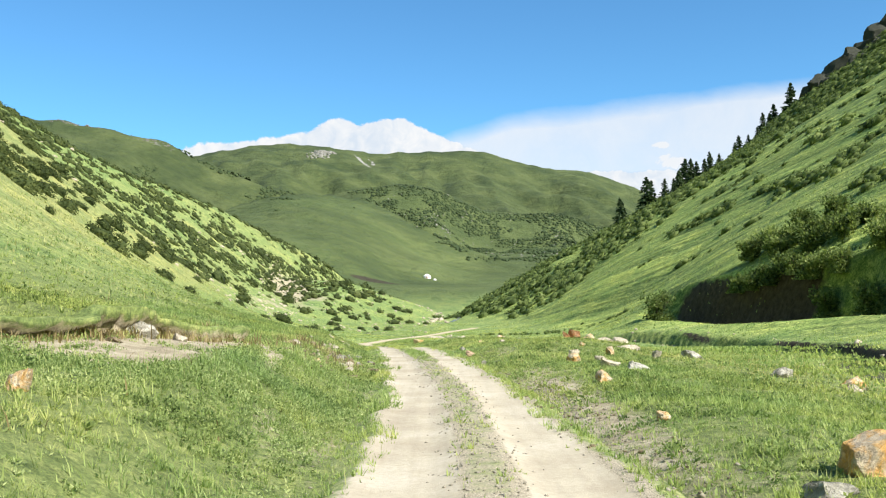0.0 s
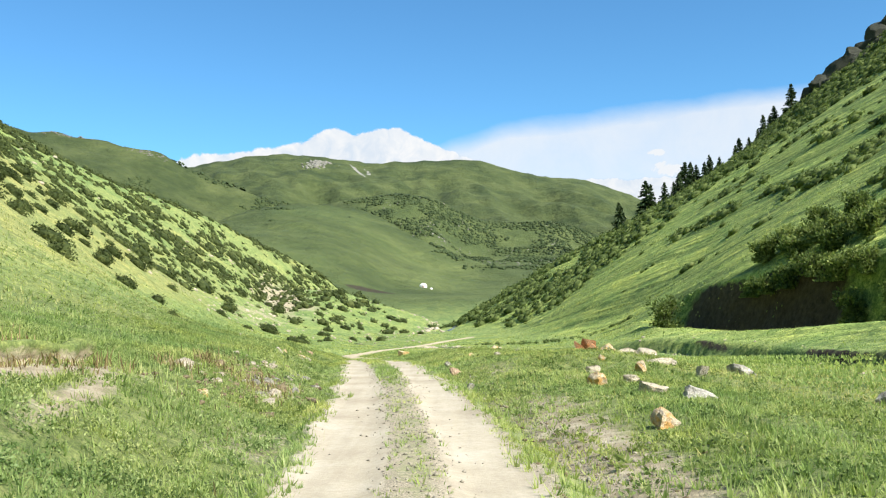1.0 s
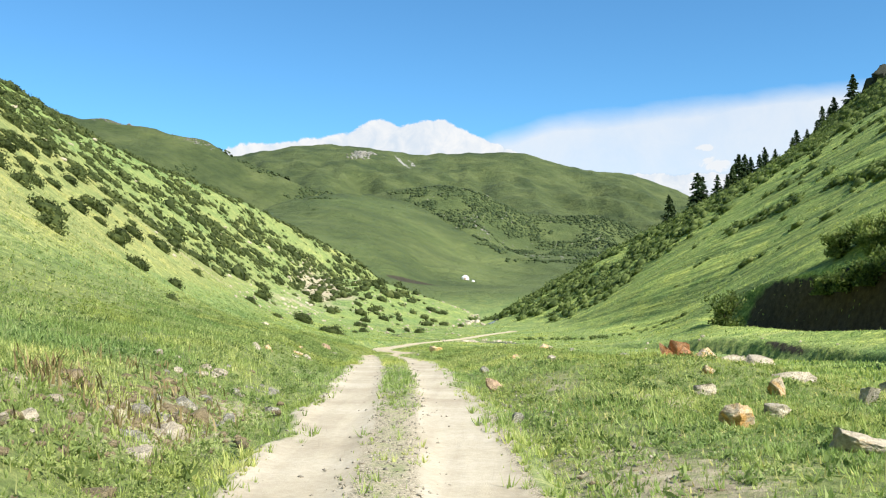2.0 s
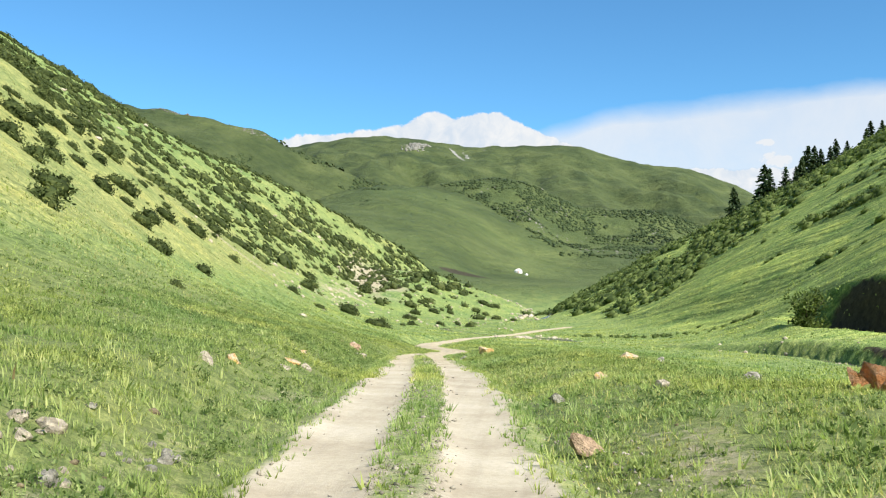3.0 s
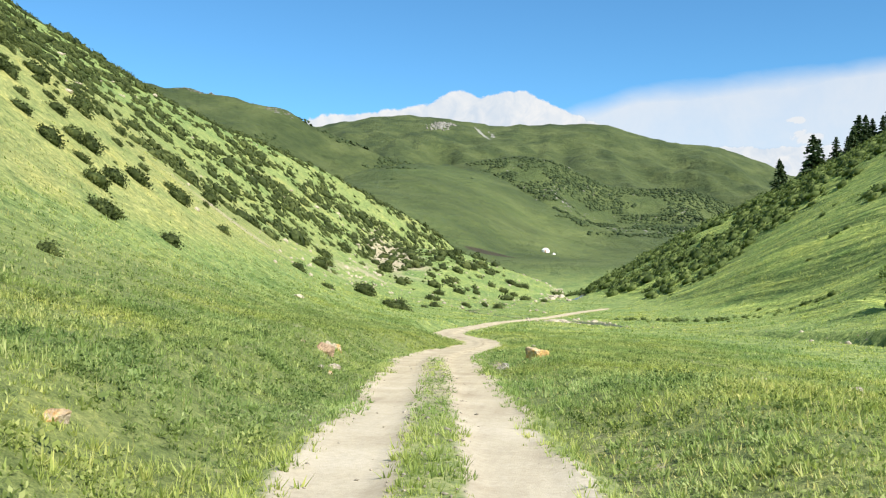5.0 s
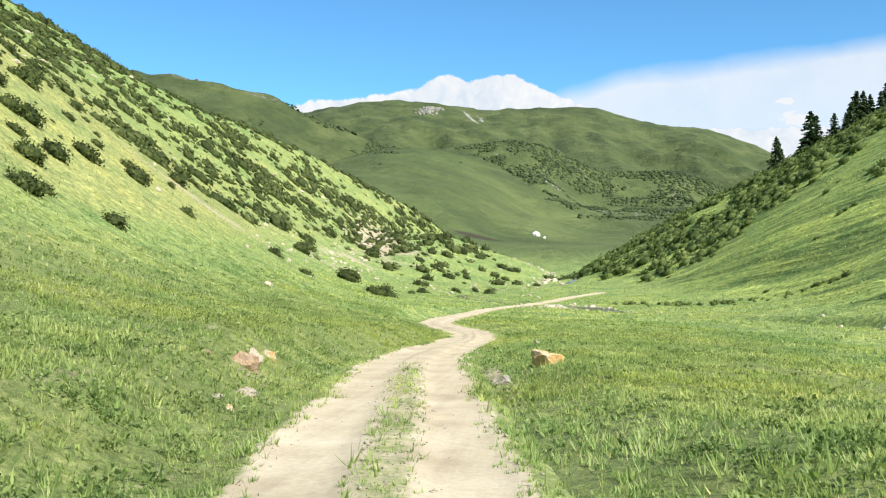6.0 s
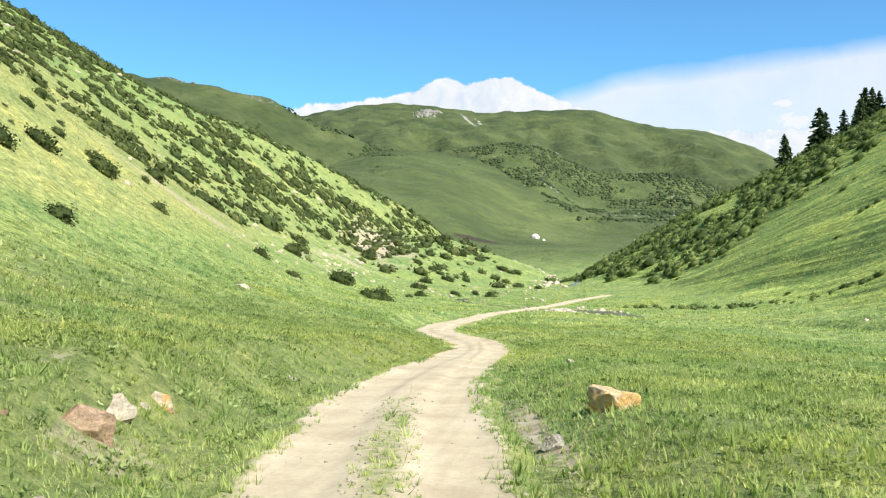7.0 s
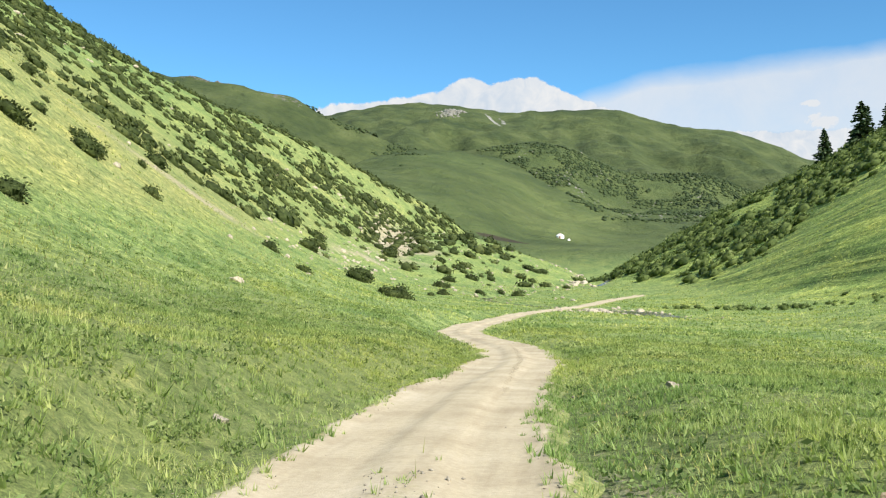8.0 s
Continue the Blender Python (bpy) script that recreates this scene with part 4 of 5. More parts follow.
rng = np.random.default_rng(23)
N = 30000
cx, cy = rng.uniform(-215, -10, N), rng.uniform(40, 425, N)
cd = left_5(cy) - cx
patch = vnoise(cx / 5, cy / 7, 5) * 0.6 + vnoise(cx / 22, cy / 40, 8) * 0.5
up = cd + 10 * step01(cy, 140, 190) + 16 * step01(cy, 190, 270)
want = step01(up, 5.5, 15) * (0.07 + 0.93 * step01(patch, 0.43, 0.58)) + 0.035 * step01(up, -3, 4)
want = want * (0.45 + 0.55 * step01(cd, -2, 7))
want = np.maximum(want, 0.22 * step01(cd, -40, -26) * step01(cy, 225, 260) * step01(patch, 0.40, 0.64)) * (cd < 130) * (cy < left_crest(cx) + 9) * (cx > -0.68 * (cy - 25) - 8)
keep = rng.uniform(0, 1, N) < want
cx, cy, cd, patch = cx[keep], cy[keep], cd[keep], patch[keep]
cr = (0.34 + 1.45 * rng.uniform(0, 1, len(cx)) ** 2.0) * (0.8 + 0.4 * step01(patch, 0.45, 0.65)) * (0.75 + 0.55 * step01(cy, 90, 230))
keep = spaced(cx, cy, cr, 0.55)
cx, cy, cd, cr = cx[keep], cy[keep], cd[keep], cr[keep]
near_first = np.argsort(np.hypot(cx, cy - 30))
for n in near_first[:200]:
    put_bush(cx[n], cy[n], cr[n], 0.75 + 0.3 * ((n * 0.37) % 1), int(n), "dark green low juniper bush among others on the slope", HILL)
    count += 1
rest = near_first[200:]


def bush_field(name, xs, ys, rs, leaves, leaf, seed, mat, flat=0.75, sub=1):
    g = np.random.default_rng(seed)
    zs = land(np.array(xs), np.array(ys))
    made = [round_bush(g, leaves, flat, leaf, sub) for _ in range(14)]
    gx, gy = land(np.array(xs) + 1.5, np.array(ys)) - zs, land(np.array(xs), np.array(ys) + 1.5) - zs
    gx, gy = np.clip(gx / 1.5, -1, 1), np.clip(gy / 1.5, -1, 1)
    pieces = []
    for i, (x, y, z, r) in enumerate(zip(xs, ys, zs, rs)):
        v, fc = made[i % 14]
        a = g.uniform(0, 6.28)
        turn = np.array([[math.cos(a), -math.sin(a), 0], [math.sin(a), math.cos(a), 0], [0, 0, 1]])
        w = (v @ turn.T) * r * [g.uniform(0.75, 1.05), g.uniform(0.9, 1.7), g.uniform(0.7, 1.15)]
        w = w + np.c_[0 * w[:, 0], 0 * w[:, 0], 0.85 * (gx[i] * w[:, 0] + gy[i] * w[:, 1])]
        pieces.append((w + [x, y, z - 0.06 * r], fc))
    return new(name, tri_mesh(name, *join(pieces), mat))


far_hill = bush_field("hillside_scrub", cx[rest], cy[rest], cr[rest], 34, 0.34, 3, JUNIPER)
tagged(far_hill, "many dark juniper bushes covering the upper hillside", "bushes", kind="stuff")

# scrub on the shaded-side slope, thick below the crest and over the gorge
rng = np.random.default_rng(29)
N = 16000
sx, sy = rng.uniform(-4, 180, N), rng.uniform(70, 336, N)
sd = sx - right_5(sy)
patch = vnoise(sx / 9, (sy + 0.6 * sx) / 16, 15) * 0.55 + vnoise(sx / 26, sy / 30, 18) * 0.6
edge = step01(sy - right_crest(sx), -112, -76) * step01(sd, -14, -6)
want = np.maximum(4.2 * edge * step01(patch, 0.2, 0.42), 0.9 * step01(sd, 28, 66) * step01(patch, 0.47, 0.62))
want = np.maximum(want, 0.16 * step01(sd, -2, 8) * step01(patch, 0.64, 0.76)) * (sy < right_crest(sx) + 5) * (sd > -16) * (sx < 0.5 * sy + 6)
keep = rng.uniform(0, 1, N) < want * (0.20 + 0.04 * step01(sd, 30, 70)) * (sy < 70 + 0.78 * right_crest(sx))
sx, sy = sx[keep], sy[keep]
sr = (0.6 + 1.7 * rng.uniform(0, 1, len(sx)) ** 1.6) * (0.75 + 0.4 * step01(sy, 120, 260))
# clumps in the middle of the slope: two ends, how many, how large
for ax, ay, bx, by, n, r in ((47.3, 193, 55.4, 176, 26, 1.5), (58.6, 170, 60, 165, 7, 1.5), (60.7, 162, 56.4, 133, 30, 1.7), (61.8, 138, 59.9, 130, 8, 1.5), (51.6, 112, 50.3, 104, 9, 1.4),
                             (77.3, 163, 77.6, 159, 8, 1.8), (77.5, 187, 78, 177, 10, 1.8), (37.4, 177, 38.4, 174, 3, 1.1), (39.7, 151, 41.5, 149, 4, 1.2), (66, 150, 68, 140, 9, 1.6), (60, 210, 66, 200, 12, 1.6), (3, 296, 14, 288, 30, 2.5), (-0.5, 303, 6, 298, 16, 2.2), (6.7, 160.5, 19.5, 151.5, 44, 0.55), (20, 151, 27, 138, 24, 0.5), (6, 290, 20, 280, 20, 1.6), (104, 318, 116, 326, 46, 2.6), (132, 313, 160, 314, 70, 2.2)):
    u = rng.uniform(0, 1, n)
    sx = np.r_[sx, ax + (bx - ax) * u + rng.normal(0, 1.3, n)]
    sy = np.r_[sy, ay + (by - ay) * u + rng.normal(0, 1.6, n)]
    sr = np.r_[sr, r * rng.uniform(0.6, 1.25, n)]
slope_scrub = bush_field("slope_scrub", sx, sy, sr, 42, 0.32, 5, SHRUB, 0.72)
tagged(slope_scrub, "dense green shrubs below the crest of the shaded slope", "bushes", kind="stuff")


def shrub(x, y, r, tall, seed, words):
    """A leafy upright shrub: bent stems and dense sprays of leaves."""
    g = np.random.default_rng(seed)
    base = new("shrub")
    base.matrix_world = pose(x, y, ground_z(x, y) - 0.1)
    stems, sprays = [], []
    for n in range(12):
        a, lean = g.uniform(0, 6.28), g.uniform(0.2, 0.9)
        end = np.array([math.cos(a) * r * lean, math.sin(a) * r * lean, tall * g.uniform(0.55, 0.9)])
        mid = end * [0.35, 0.35, 0.55]
        stems.append(tube([(0, 0, -0.1), mid, end], [0.07, 0.045, 0.015], 5))
        for f in (0.1, 0.45, 0.75, 1.0):
            sprays.append((mid + (end - mid) * (f - 0.45) / 0.55, r * g.uniform(0.28, 0.46)))
    for q in range(10):
        a, f = g.uniform(0, 6.28), g.uniform(0.3, 0.8)
        sprays.append((np.array([math.cos(a) * r * f, math.sin(a) * r * f, tall * g.uniform(0.08, 0.3)]), r * g.uniform(0.3, 0.42)))
    m = 2700
    k = g.integers(0, len(sprays), m)
    c, s = np.array([q[0] for q in sprays]), np.array([q[1] for q in sprays])
    out = unit(g.normal(size=(m, 3)))
    p = c[k] + out * (s[k] * g.uniform(0.3, 1.1, m))[:, None]
    p[:, 2] = np.maximum(p[:, 2], 0.05)
    leaves = leaf_quads(p, unit(out + g.normal(0, 0.5, (m, 3)) + [0, 0, 0.5]), 0.33 * g.uniform(0.6, 1.4, m), 0.22 * g.uniform(0.6, 1.3, m), g)
    for v, fc in stems:
        part("stem", tri_mesh("stem", v, fc, BARK, True), base, "thin grey-brown stem")
    part("foliage", tri_mesh("foliage", *leaves, SHRUB), base)
    return tagged(base, words, "shrub", "shrubs over the washed-out bank")


LONE = "leafy green shrub at the foot of the slope casting dark shade"
ROW = "leafy green shrub on the rim of a washed-out bank"
shrub(26.3, 114.5, 2.1, 3.9, 61, LONE)
for n, (x, y, r, h) in enumerate([(34.2, 106.0, 1.6, 1.9), (34.6, 102.0, 2.0, 2.0), (35.4, 98.5, 2.2, 2.3), (36.3, 95.0, 2.0, 2.2), (37.0, 91.5, 2.1, 2.6), (38.0, 87.8, 2.0, 2.4),
                                  (40.0, 82.5, 2.0, 2.8), (40.8, 77.0, 2.2, 2.8), (38.5, 107.0, 2.2, 1.7), (39.6, 103.0, 2.0, 1.6),
                                  (43.5, 94.0, 2.2, 1.7), (41.0, 97.5, 2.0, 1.7)]):
    shrub(x, y, r, h, 70 + n, ROW)
for n, (x, y, r, h) in enumerate([(36.5, 108.5, 1.8, 2.6), (38.0, 104.5, 2.0, 3.0), (37.0, 101.0, 1.6, 2.6), (39.5, 99.0, 2.0, 3.0), (38.5, 95.5, 1.6, 2.6), (41.0, 93.5, 1.8, 2.8), (43.0, 86.5, 2.0, 2.8),
                                  (42.0, 106.0, 2.2, 2.2), (44.0, 102.5, 2.2, 2.2)]):
    shrub(x, y, r, h, 120 + n, ROW)
for n, (x, y, r, h) in enumerate([(36.2, 87.5, 1.6, 3.4), (37.4, 81.0, 1.9, 3.4)]):
    shrub(x, y, r, h, 90 + n, "green shrub growing at the foot of the bank")


# ---------------------------------------------------------------- spruces on the crest
def spruce_meshes(seed, tall):
    g = np.random.default_rng(seed)
    v, fc = tube([(0, 0, -0.4), (0.03, 0, tall * 0.5), (0, 0.03, tall)], [tall * 0.021, tall * 0.012, 0.015], 7)
    trunk = tri_mesh("trunk", v, fc, BARK, True)
    cs, ds, ln, wd = [], [], [], []
    levels = int(tall * 2.8)
    for n in range(levels):
        h = tall * (0.07 + 0.93 * n / levels)
        reach = tall * 0.27 * (1 - n / levels) ** 0.85 * g.uniform(0.75, 1.12) + 0.2
        for b in range(int(g.integers(5, 8))):
            a = g.uniform(0, 6.28)
            r = reach * g.uniform(0.65, 1.15)
            for f in np.linspace(0.15, 1.0, 5):
                droop = -0.32 * r * f + 0.16 * r * f * f
                c = np.array([math.cos(a) * r * f, math.sin(a) * r * f, h + droop])
                cs.append(c + g.normal(0, 0.05, 3))
                ds.append((math.cos(a) + g.normal(0, 0.5), math.sin(a) + g.normal(0, 0.5), -0.35 + g.normal(0, 0.3)))
                ln.append(0.26 * r + 0.5)
                wd.append(0.14 * r + 0.34)
    crown = tri_mesh("crown", *leaf_quads(np.array(cs), unit(np.array(ds)), np.array(ln), np.array(wd), g), NEEDLE)
    return trunk, crown


spruces = [spruce_meshes(200 + n, 10.0) for n in range(4)]


def spruce(x, y, tall, n):
    tall = tall * (0.95 + 0.12 * (n * 0.618 % 1))
    base = new("spruce_tree")
    trunk, crown = spruces[n % 4]
    part("trunk", trunk, base, "straight brown trunk")
    part("crown", crown, base)
    base.matrix_world = pose(x, y, ground_z(x, y) - 0.3, 0, 0, 71 * n % 360) @ Matrix.Diagonal((tall / 10 * (1.1 + 0.3 * (n * 0.41 % 1)), tall / 10 * 1.2, tall / 10 * 1.1, 1))
    return tagged(base, "dark green slender spruce tree on the mountain crest", "tree", "spruces on the crest")


CREST = [(56.2, 291.5, 8.6), (57.4, 294, 6.5), (64.9, 291.5, 10.4), (66.6, 293, 8.0), (70.6, 291, 6.6), (73.6, 291.5, 5.6), (76.5, 296, 6.5), (83.9, 316, 9.6), (86.2, 317, 8.0), (88.4, 318, 6.5), (91, 317, 6.0)]
CREST_B = [(95.5, 326, 7.0), (98, 323, 4.5), (102.5, 319, 5.0), (104.5, 321, 6.0), (113, 326, 4.6), (116.8, 331, 7.0), (120, 333, 5.0), (122, 334, 7.0), (127.4, 331, 9.0), (107, 318, 4.5), (81, 312, 6.0)]
for n, (x, y, h) in enumerate(CREST + CREST_B):
    spruce(x, y, h, n)


# ---------------------------------------------------------------- crags, scree and distant scrub
def stone_field(name, xs, ys, rs, seed, mat, sub=1, squash=0.7, sunk=0.25):
    g = np.random.default_rng(seed)
    zs = land(np.array(xs), np.array(ys))
    shapes = []
    for n in range(12):
        bm = bmesh.new()
        bmesh.ops.create_icosphere(bm, subdivisions=sub, radius=1.0)
        v = np.array([p.co[:] for p in bm.verts])
        fc = np.array([[q.index for q in p.verts] for p in bm.faces])
        bm.free()
        for d in unit(g.normal(size=(6, 3))):
            v = v - np.maximum(v @ d - g.uniform(0.45, 0.8), 0)[:, None] * d
        shapes.append((v * g.uniform(0.7, 1.3, 3) * [1, 1, squash], fc))
    pieces = []
    for i, (x, y, z, r) in enumerate(zip(xs, ys, zs, rs)):
        v, fc = shapes[int(g.integers(0, 12))]
        a = g.uniform(0, 6.28)
        turn = np.array([[math.cos(a), -math.sin(a), 0], [math.sin(a), math.cos(a), 0], [0, 0, 1]])
        pieces.append(((v * r) @ turn.T + [x, y, z + r * (0.5 - sunk * 2) * squash], fc))
    return new(name, tri_mesh(name, *join(pieces), mat))


g = np.random.default_rng(31)
a, b = g.normal(0, 1, 360), g.normal(0, 1, 360)
scree = stone_field("scree", -51 + 4.5 * a - 4.1 * b, 292 + 25 * b, 0.12 + 0.5 * g.uniform(0, 1, 360) ** 2.5, 1, PALE_ROCK, 2)
tagged(scree, "pale broken scree on the hillside", "stones", kind="stuff")
a, b = g.normal(0, 1, 260), g.normal(0, 1, 260)
scree = stone_field("scree", -40 + 4.0 * a - 2.0 * b, 205 + 32 * b, 0.10 + 0.36 * g.uniform(0, 1, 260) ** 2.5, 13, PALE_ROCK, 1)
tagged(scree, "pale broken stones below the bushes of the hillside", "stones", kind="stuff")
a, b = g.uniform(0, 1, 420), g.uniform(0, 1, 420)
litter = stone_field("hillside_stones", -50 + 46 * a, 180 + 200 * b, 0.14 + 0.5 * g.uniform(0, 1, 420) ** 2.5, 2, PALE_ROCK, 1)
tagged(litter, "pale stones scattered over the lower hillside", "stones", kind="stuff")
a, b = g.normal(0, 1, 70), g.normal(0, 1, 70)
gorge = stone_field("gorge_rocks", -3.0 + 1.6 * a, 305 + 18 * b, 0.2 + 0.8 * g.uniform(0, 1, 70) ** 2, 3, PALE_ROCK, 2)
tagged(gorge, "pale rocks at the mouth of the gorge", "rocks", kind="stuff")
a, b = g.normal(0, 1, 60), g.normal(0, 1, 60)
crag_rocks = stone_field("crag", 147 + 7 * a, 314 + 7 * b, g.uniform(0.9, 2.4, 60), 4, DARK_ROCK, 2, 1.0, 0.45)
tagged(crag_rocks, "dark rock crag on top of the slope", "rocks", kind="stuff")
for n, (x, y, w, h) in enumerate([(130.5, 320, 4.0, 5.0), (134.5, 318, 5.0, 7.5), (139.0, 317, 6.0, 9.5), (144.5, 317, 6.0, 9.0), (150.0, 318, 6.0, 7.5), (156.0, 319, 6.5, 7.5), (162.0, 316, 6.0, 7.5)]):
    cliff = new("cliff", rock_mesh("cliff", w * 1.35, w * 0.9, h * 0.86, 320 + n, DARK_ROCK, 22, 4, 0.5))
    cliff.matrix_world = pose(x, y, ground_z(x, y) - 0.22 * h, 4, -24, 25 * n % 50 - 25)
    tagged(cliff, "dark jagged rock cliff on the mountain crest", "cliff", "cliffs on the crest")
a, b = g.normal(0, 1, 150), g.normal(0, 1, 150)
white_crag = stone_field("white_crag", -366 + 17 * a, 2700 + 34 * b, g.uniform(2, 8.5, 150) * g.uniform(0.6, 1, 150), 5, LIMESTONE, 2, 0.9, 0.4)
tagged(white_crag, "pale limestone outcrop high on the far mountain", "rocks", kind="stuff")
a, b = g.normal(0, 1, 70), g.uniform(0, 1, 70)
left_crag = stone_field("ridge_crags", np.r_[-442 + 16 * a[:40], -570 + 20 * a[40:]], np.r_[1368 + 22 * b[:40], 1380 + 14 * b[40:]], g.uniform(1.0, 3.0, 70), 6, OUTCROP, 2, 0.8, 0.45)
tagged(left_crag, "grey outcrops along the distant ridge", "rocks", kind="stuff")

a, b = g.uniform(0, 1, 60), g.uniform(0, 1, 60)
ledges = stone_field("hillside_rocks", left_5(110 + 220 * b) - 12 - 46 * a ** 1.3, 110 + 220 * b, 0.22 + 0.7 * g.uniform(0, 1, 60) ** 2.5, 16, PALE_ROCK, 2, 0.7, 0.3)
tagged(ledges, "pale rocks showing between the bushes of the hillside", "rocks", kind="stuff")

g = np.random.default_rng(37)
N = 60000
fx, fy = g.uniform(-420, 330, N), g.uniform(560, 1640, N)
pn = vnoise(fx / 60, fy / 90, 71) * 0.6 + vnoise(fx / 22, fy / 30, 72) * 0.5
on_d = step01(ridge_d(fx), 120, 160) * step01(fy, 1200, 1320) * step01(fx, -185, -150) * step01(pn, 0.39, 0.50)
on_b = step01(fy, 1150, 1300) * step01(-fx, 200, 260) * step01(pn, 0.60, 0.70) * 0.8
on_c = step01(pn, 0.80, 0.86) * step01(-fx, 60, 120) * 0.5
low = step01(fx, -20, 20) * step01(fy, 940, 1040) * step01(pn, 0.47, 0.6)
keep = g.uniform(0, 1, N) < np.maximum(np.maximum(on_d, low), np.maximum(on_b, on_c)) * 0.85
fx, fy = fx[keep], fy[keep]
distant = bush_field("distant_scrub", fx, fy, 1.3 + 4.2 * g.uniform(0, 1, len(fx)) ** 2.2, 0, 0.75, 9, FARLEAF, 0.6)
tagged(distant, "dark scrub patches on the distant hills", "bushes", kind="stuff")


a, b = g.uniform(-130, 260, 900), g.uniform(1180, 1640, 900)
keep = g.uniform(0, 1, 900) < step01(vnoise(a / 40, b / 60, 75), 0.5, 0.7) * step01(ridge_d(a), 120, 160)
ridge_rocks = stone_field("ridge_rocks", a[keep], b[keep], 0.8 + 2.2 * g.uniform(0, 1, int(keep.sum())) ** 2, 11, LIMESTONE, 1, 0.8, 0.35)
tagged(ridge_rocks, "grey rocks among scrub on the distant ridge", "rocks", kind="stuff")


# ---------------------------------------------------------------- yurt on the far meadow
def lathe(profile, sides=32):
    v, fc = [], []
    for r, z in profile:
        for s in range(sides):
            w = 2 * math.pi * s / sides
            v.append((r * math.cos(w), r * math.sin(w), z))
    for i in range(len(profile) - 1):
        for s in range(sides):
            fc.append((i * sides + s, i * sides + (s + 1) % sides, (i + 1) * sides + (s + 1) % sides, (i + 1) * sides + s))
    return np.array(v), np.array(fc)


yurt = new("yurt")
yurt.matrix_world = pose(-15.8, 774, ground_z(-15.8, 774), 0, 0, -90)
part("wall", tri_mesh("wall", *lathe([(3.2, -0.3), (3.25, 0.3), (3.3, 1.0), (3.2, 1.75), (3.1, 1.9)]), FELT, True), yurt)
part("roof", tri_mesh("roof", *lathe([(3.35, 1.8), (3.2, 2.0), (2.3, 2.9), (1.2, 3.55), (0.6, 3.75), (0.0, 3.8)]), FELT, True), yurt)
part("crown_ring", tri_mesh("crown_ring", *lathe([(0.72, 3.66), (0.78, 3.78), (0.66, 3.88), (0.6, 3.76)]), WOODEN, True), yurt, "brown wooden crown ring")
dv = np.array([(x, y, z) for x in (3.22, 3.36) for y in (-0.5, 0.5) for z in (0.0, 1.6)], float)
part("door", tri_mesh("door", dv, [(4, 6, 7, 5), (0, 1, 3, 2), (0, 4, 5, 1), (2, 3, 7, 6), (1, 5, 7, 3)], WOODEN), yurt, "brown wooden door")
tagged(yurt, "white felt yurt standing on the green far meadow", "yurt")

tent = new("tent")
tent.matrix_world = pose(-9.2, 772, ground_z(-9.2, 772), 0, 0, 24)
tv = np.array([(x, y, z) for y in (-1.2, 1.2) for x, z in ((-1.0, -0.1), (-0.95, 0.5), (0.0, 1.5), (0.95, 0.5), (1.0, -0.1))], float)
part("canvas", tri_mesh("canvas", tv, [q for n in range(4) for q in ((n, n + 1, n + 6), (n, n + 6, n + 5))] + [(0, 4, 3), (0, 3, 1), (1, 3, 2), (5, 6, 8), (5, 8, 9), (6, 7, 8)], FELT), tent)
tagged(tent, "small pale canvas tent pitched beside the yurt", "tent")

# ---------------------------------------------------------------- stream
wy = np.arange(16, 300, 0.5)
ww = np.linspace(-1, 1, 9)
WY, WU = np.meshgrid(wy, ww, indexing="ij")
half = 0.75 + 0.4 * fbm(WY, 0 * WY, 9, 2, 4) + 2.0 * blob(WY, 0 * WY, 149, 0, 7, 1)
WX = stream_x(WY) + WU * half
bed = land(stream_x(wy), wy)
bed = np.convolve(np.pad(bed, 8, mode="edge"), np.ones(17) / 17, "valid")
WZ = np.repeat(bed[:, None], len(ww), 1) + 0.22 + 0.14 * blob(WY, 0 * WY, 149, 0, 8, 1)
water = grid_mesh("water", np.stack([WX, WY, WZ], -1).reshape(-1, 3), len(wy), len(ww), False, WATER, {})
tagged(water, "shallow clear mountain stream in a stony bed", "stream", kind="structure")
g = np.random.default_rng(43)
q = np.r_[g.uniform(24, 290, 640), g.uniform(36, 58, 180), g.uniform(140, 156, 120)]
off = np.r_[g.normal(0, 1.2, 640), g.normal(-0.6, 0.9, 180), g.normal(0, 1.2, 120)]
bank_stones = stone_field("stream_stones", stream_x(q) + off, q, 0.05 + 0.25 * g.uniform(0, 1, 940) ** 2, 8, PALE_ROCK, 1)
tagged(bank_stones, "pale stones along the stream bed", "stones", kind="stuff")


g = np.random.default_rng(45)
a, b = g.normal(0, 1, 90), g.normal(0, 1, 90)
ford = stone_field("ford_stones", -0.5 + 2.6 * a, 150 + 3.2 * b, 0.10 + 0.42 * g.uniform(0, 1, 90) ** 1.6, 12, PALE_ROCK, 2, 0.6, 0.3)
tagged(ford, "brown stones heaped beside the ford of the stream", "stones", kind="stuff")


# ---------------------------------------------------------------- gravel on the track
g = np.random.default_rng(47)
n1, n2, n3 = 3400, 1300, 1500
gx = np.r_[g.normal(0, 0.23, n1), g.choice([-1, 1], n2) * g.normal(1.45, 0.25, n2), 1.45 + np.abs(g.normal(0, 0.5, n3))]
gy = np.r_[np.r_[g.uniform(3, 40, n1 - 900), g.uniform(40, 66, 900)], g.uniform(3, 100, n2), g.uniform(4, 34, n3)]
gr = np.r_[g.uniform(0.006, 0.024, n1), g.uniform(0.006, 0.024, n2), g.uniform(0.008, 0.03, n3)] * g.choice([0.7, 1, 1.5], n1 + n2 + n3, p=[0.6, 0.33, 0.07])


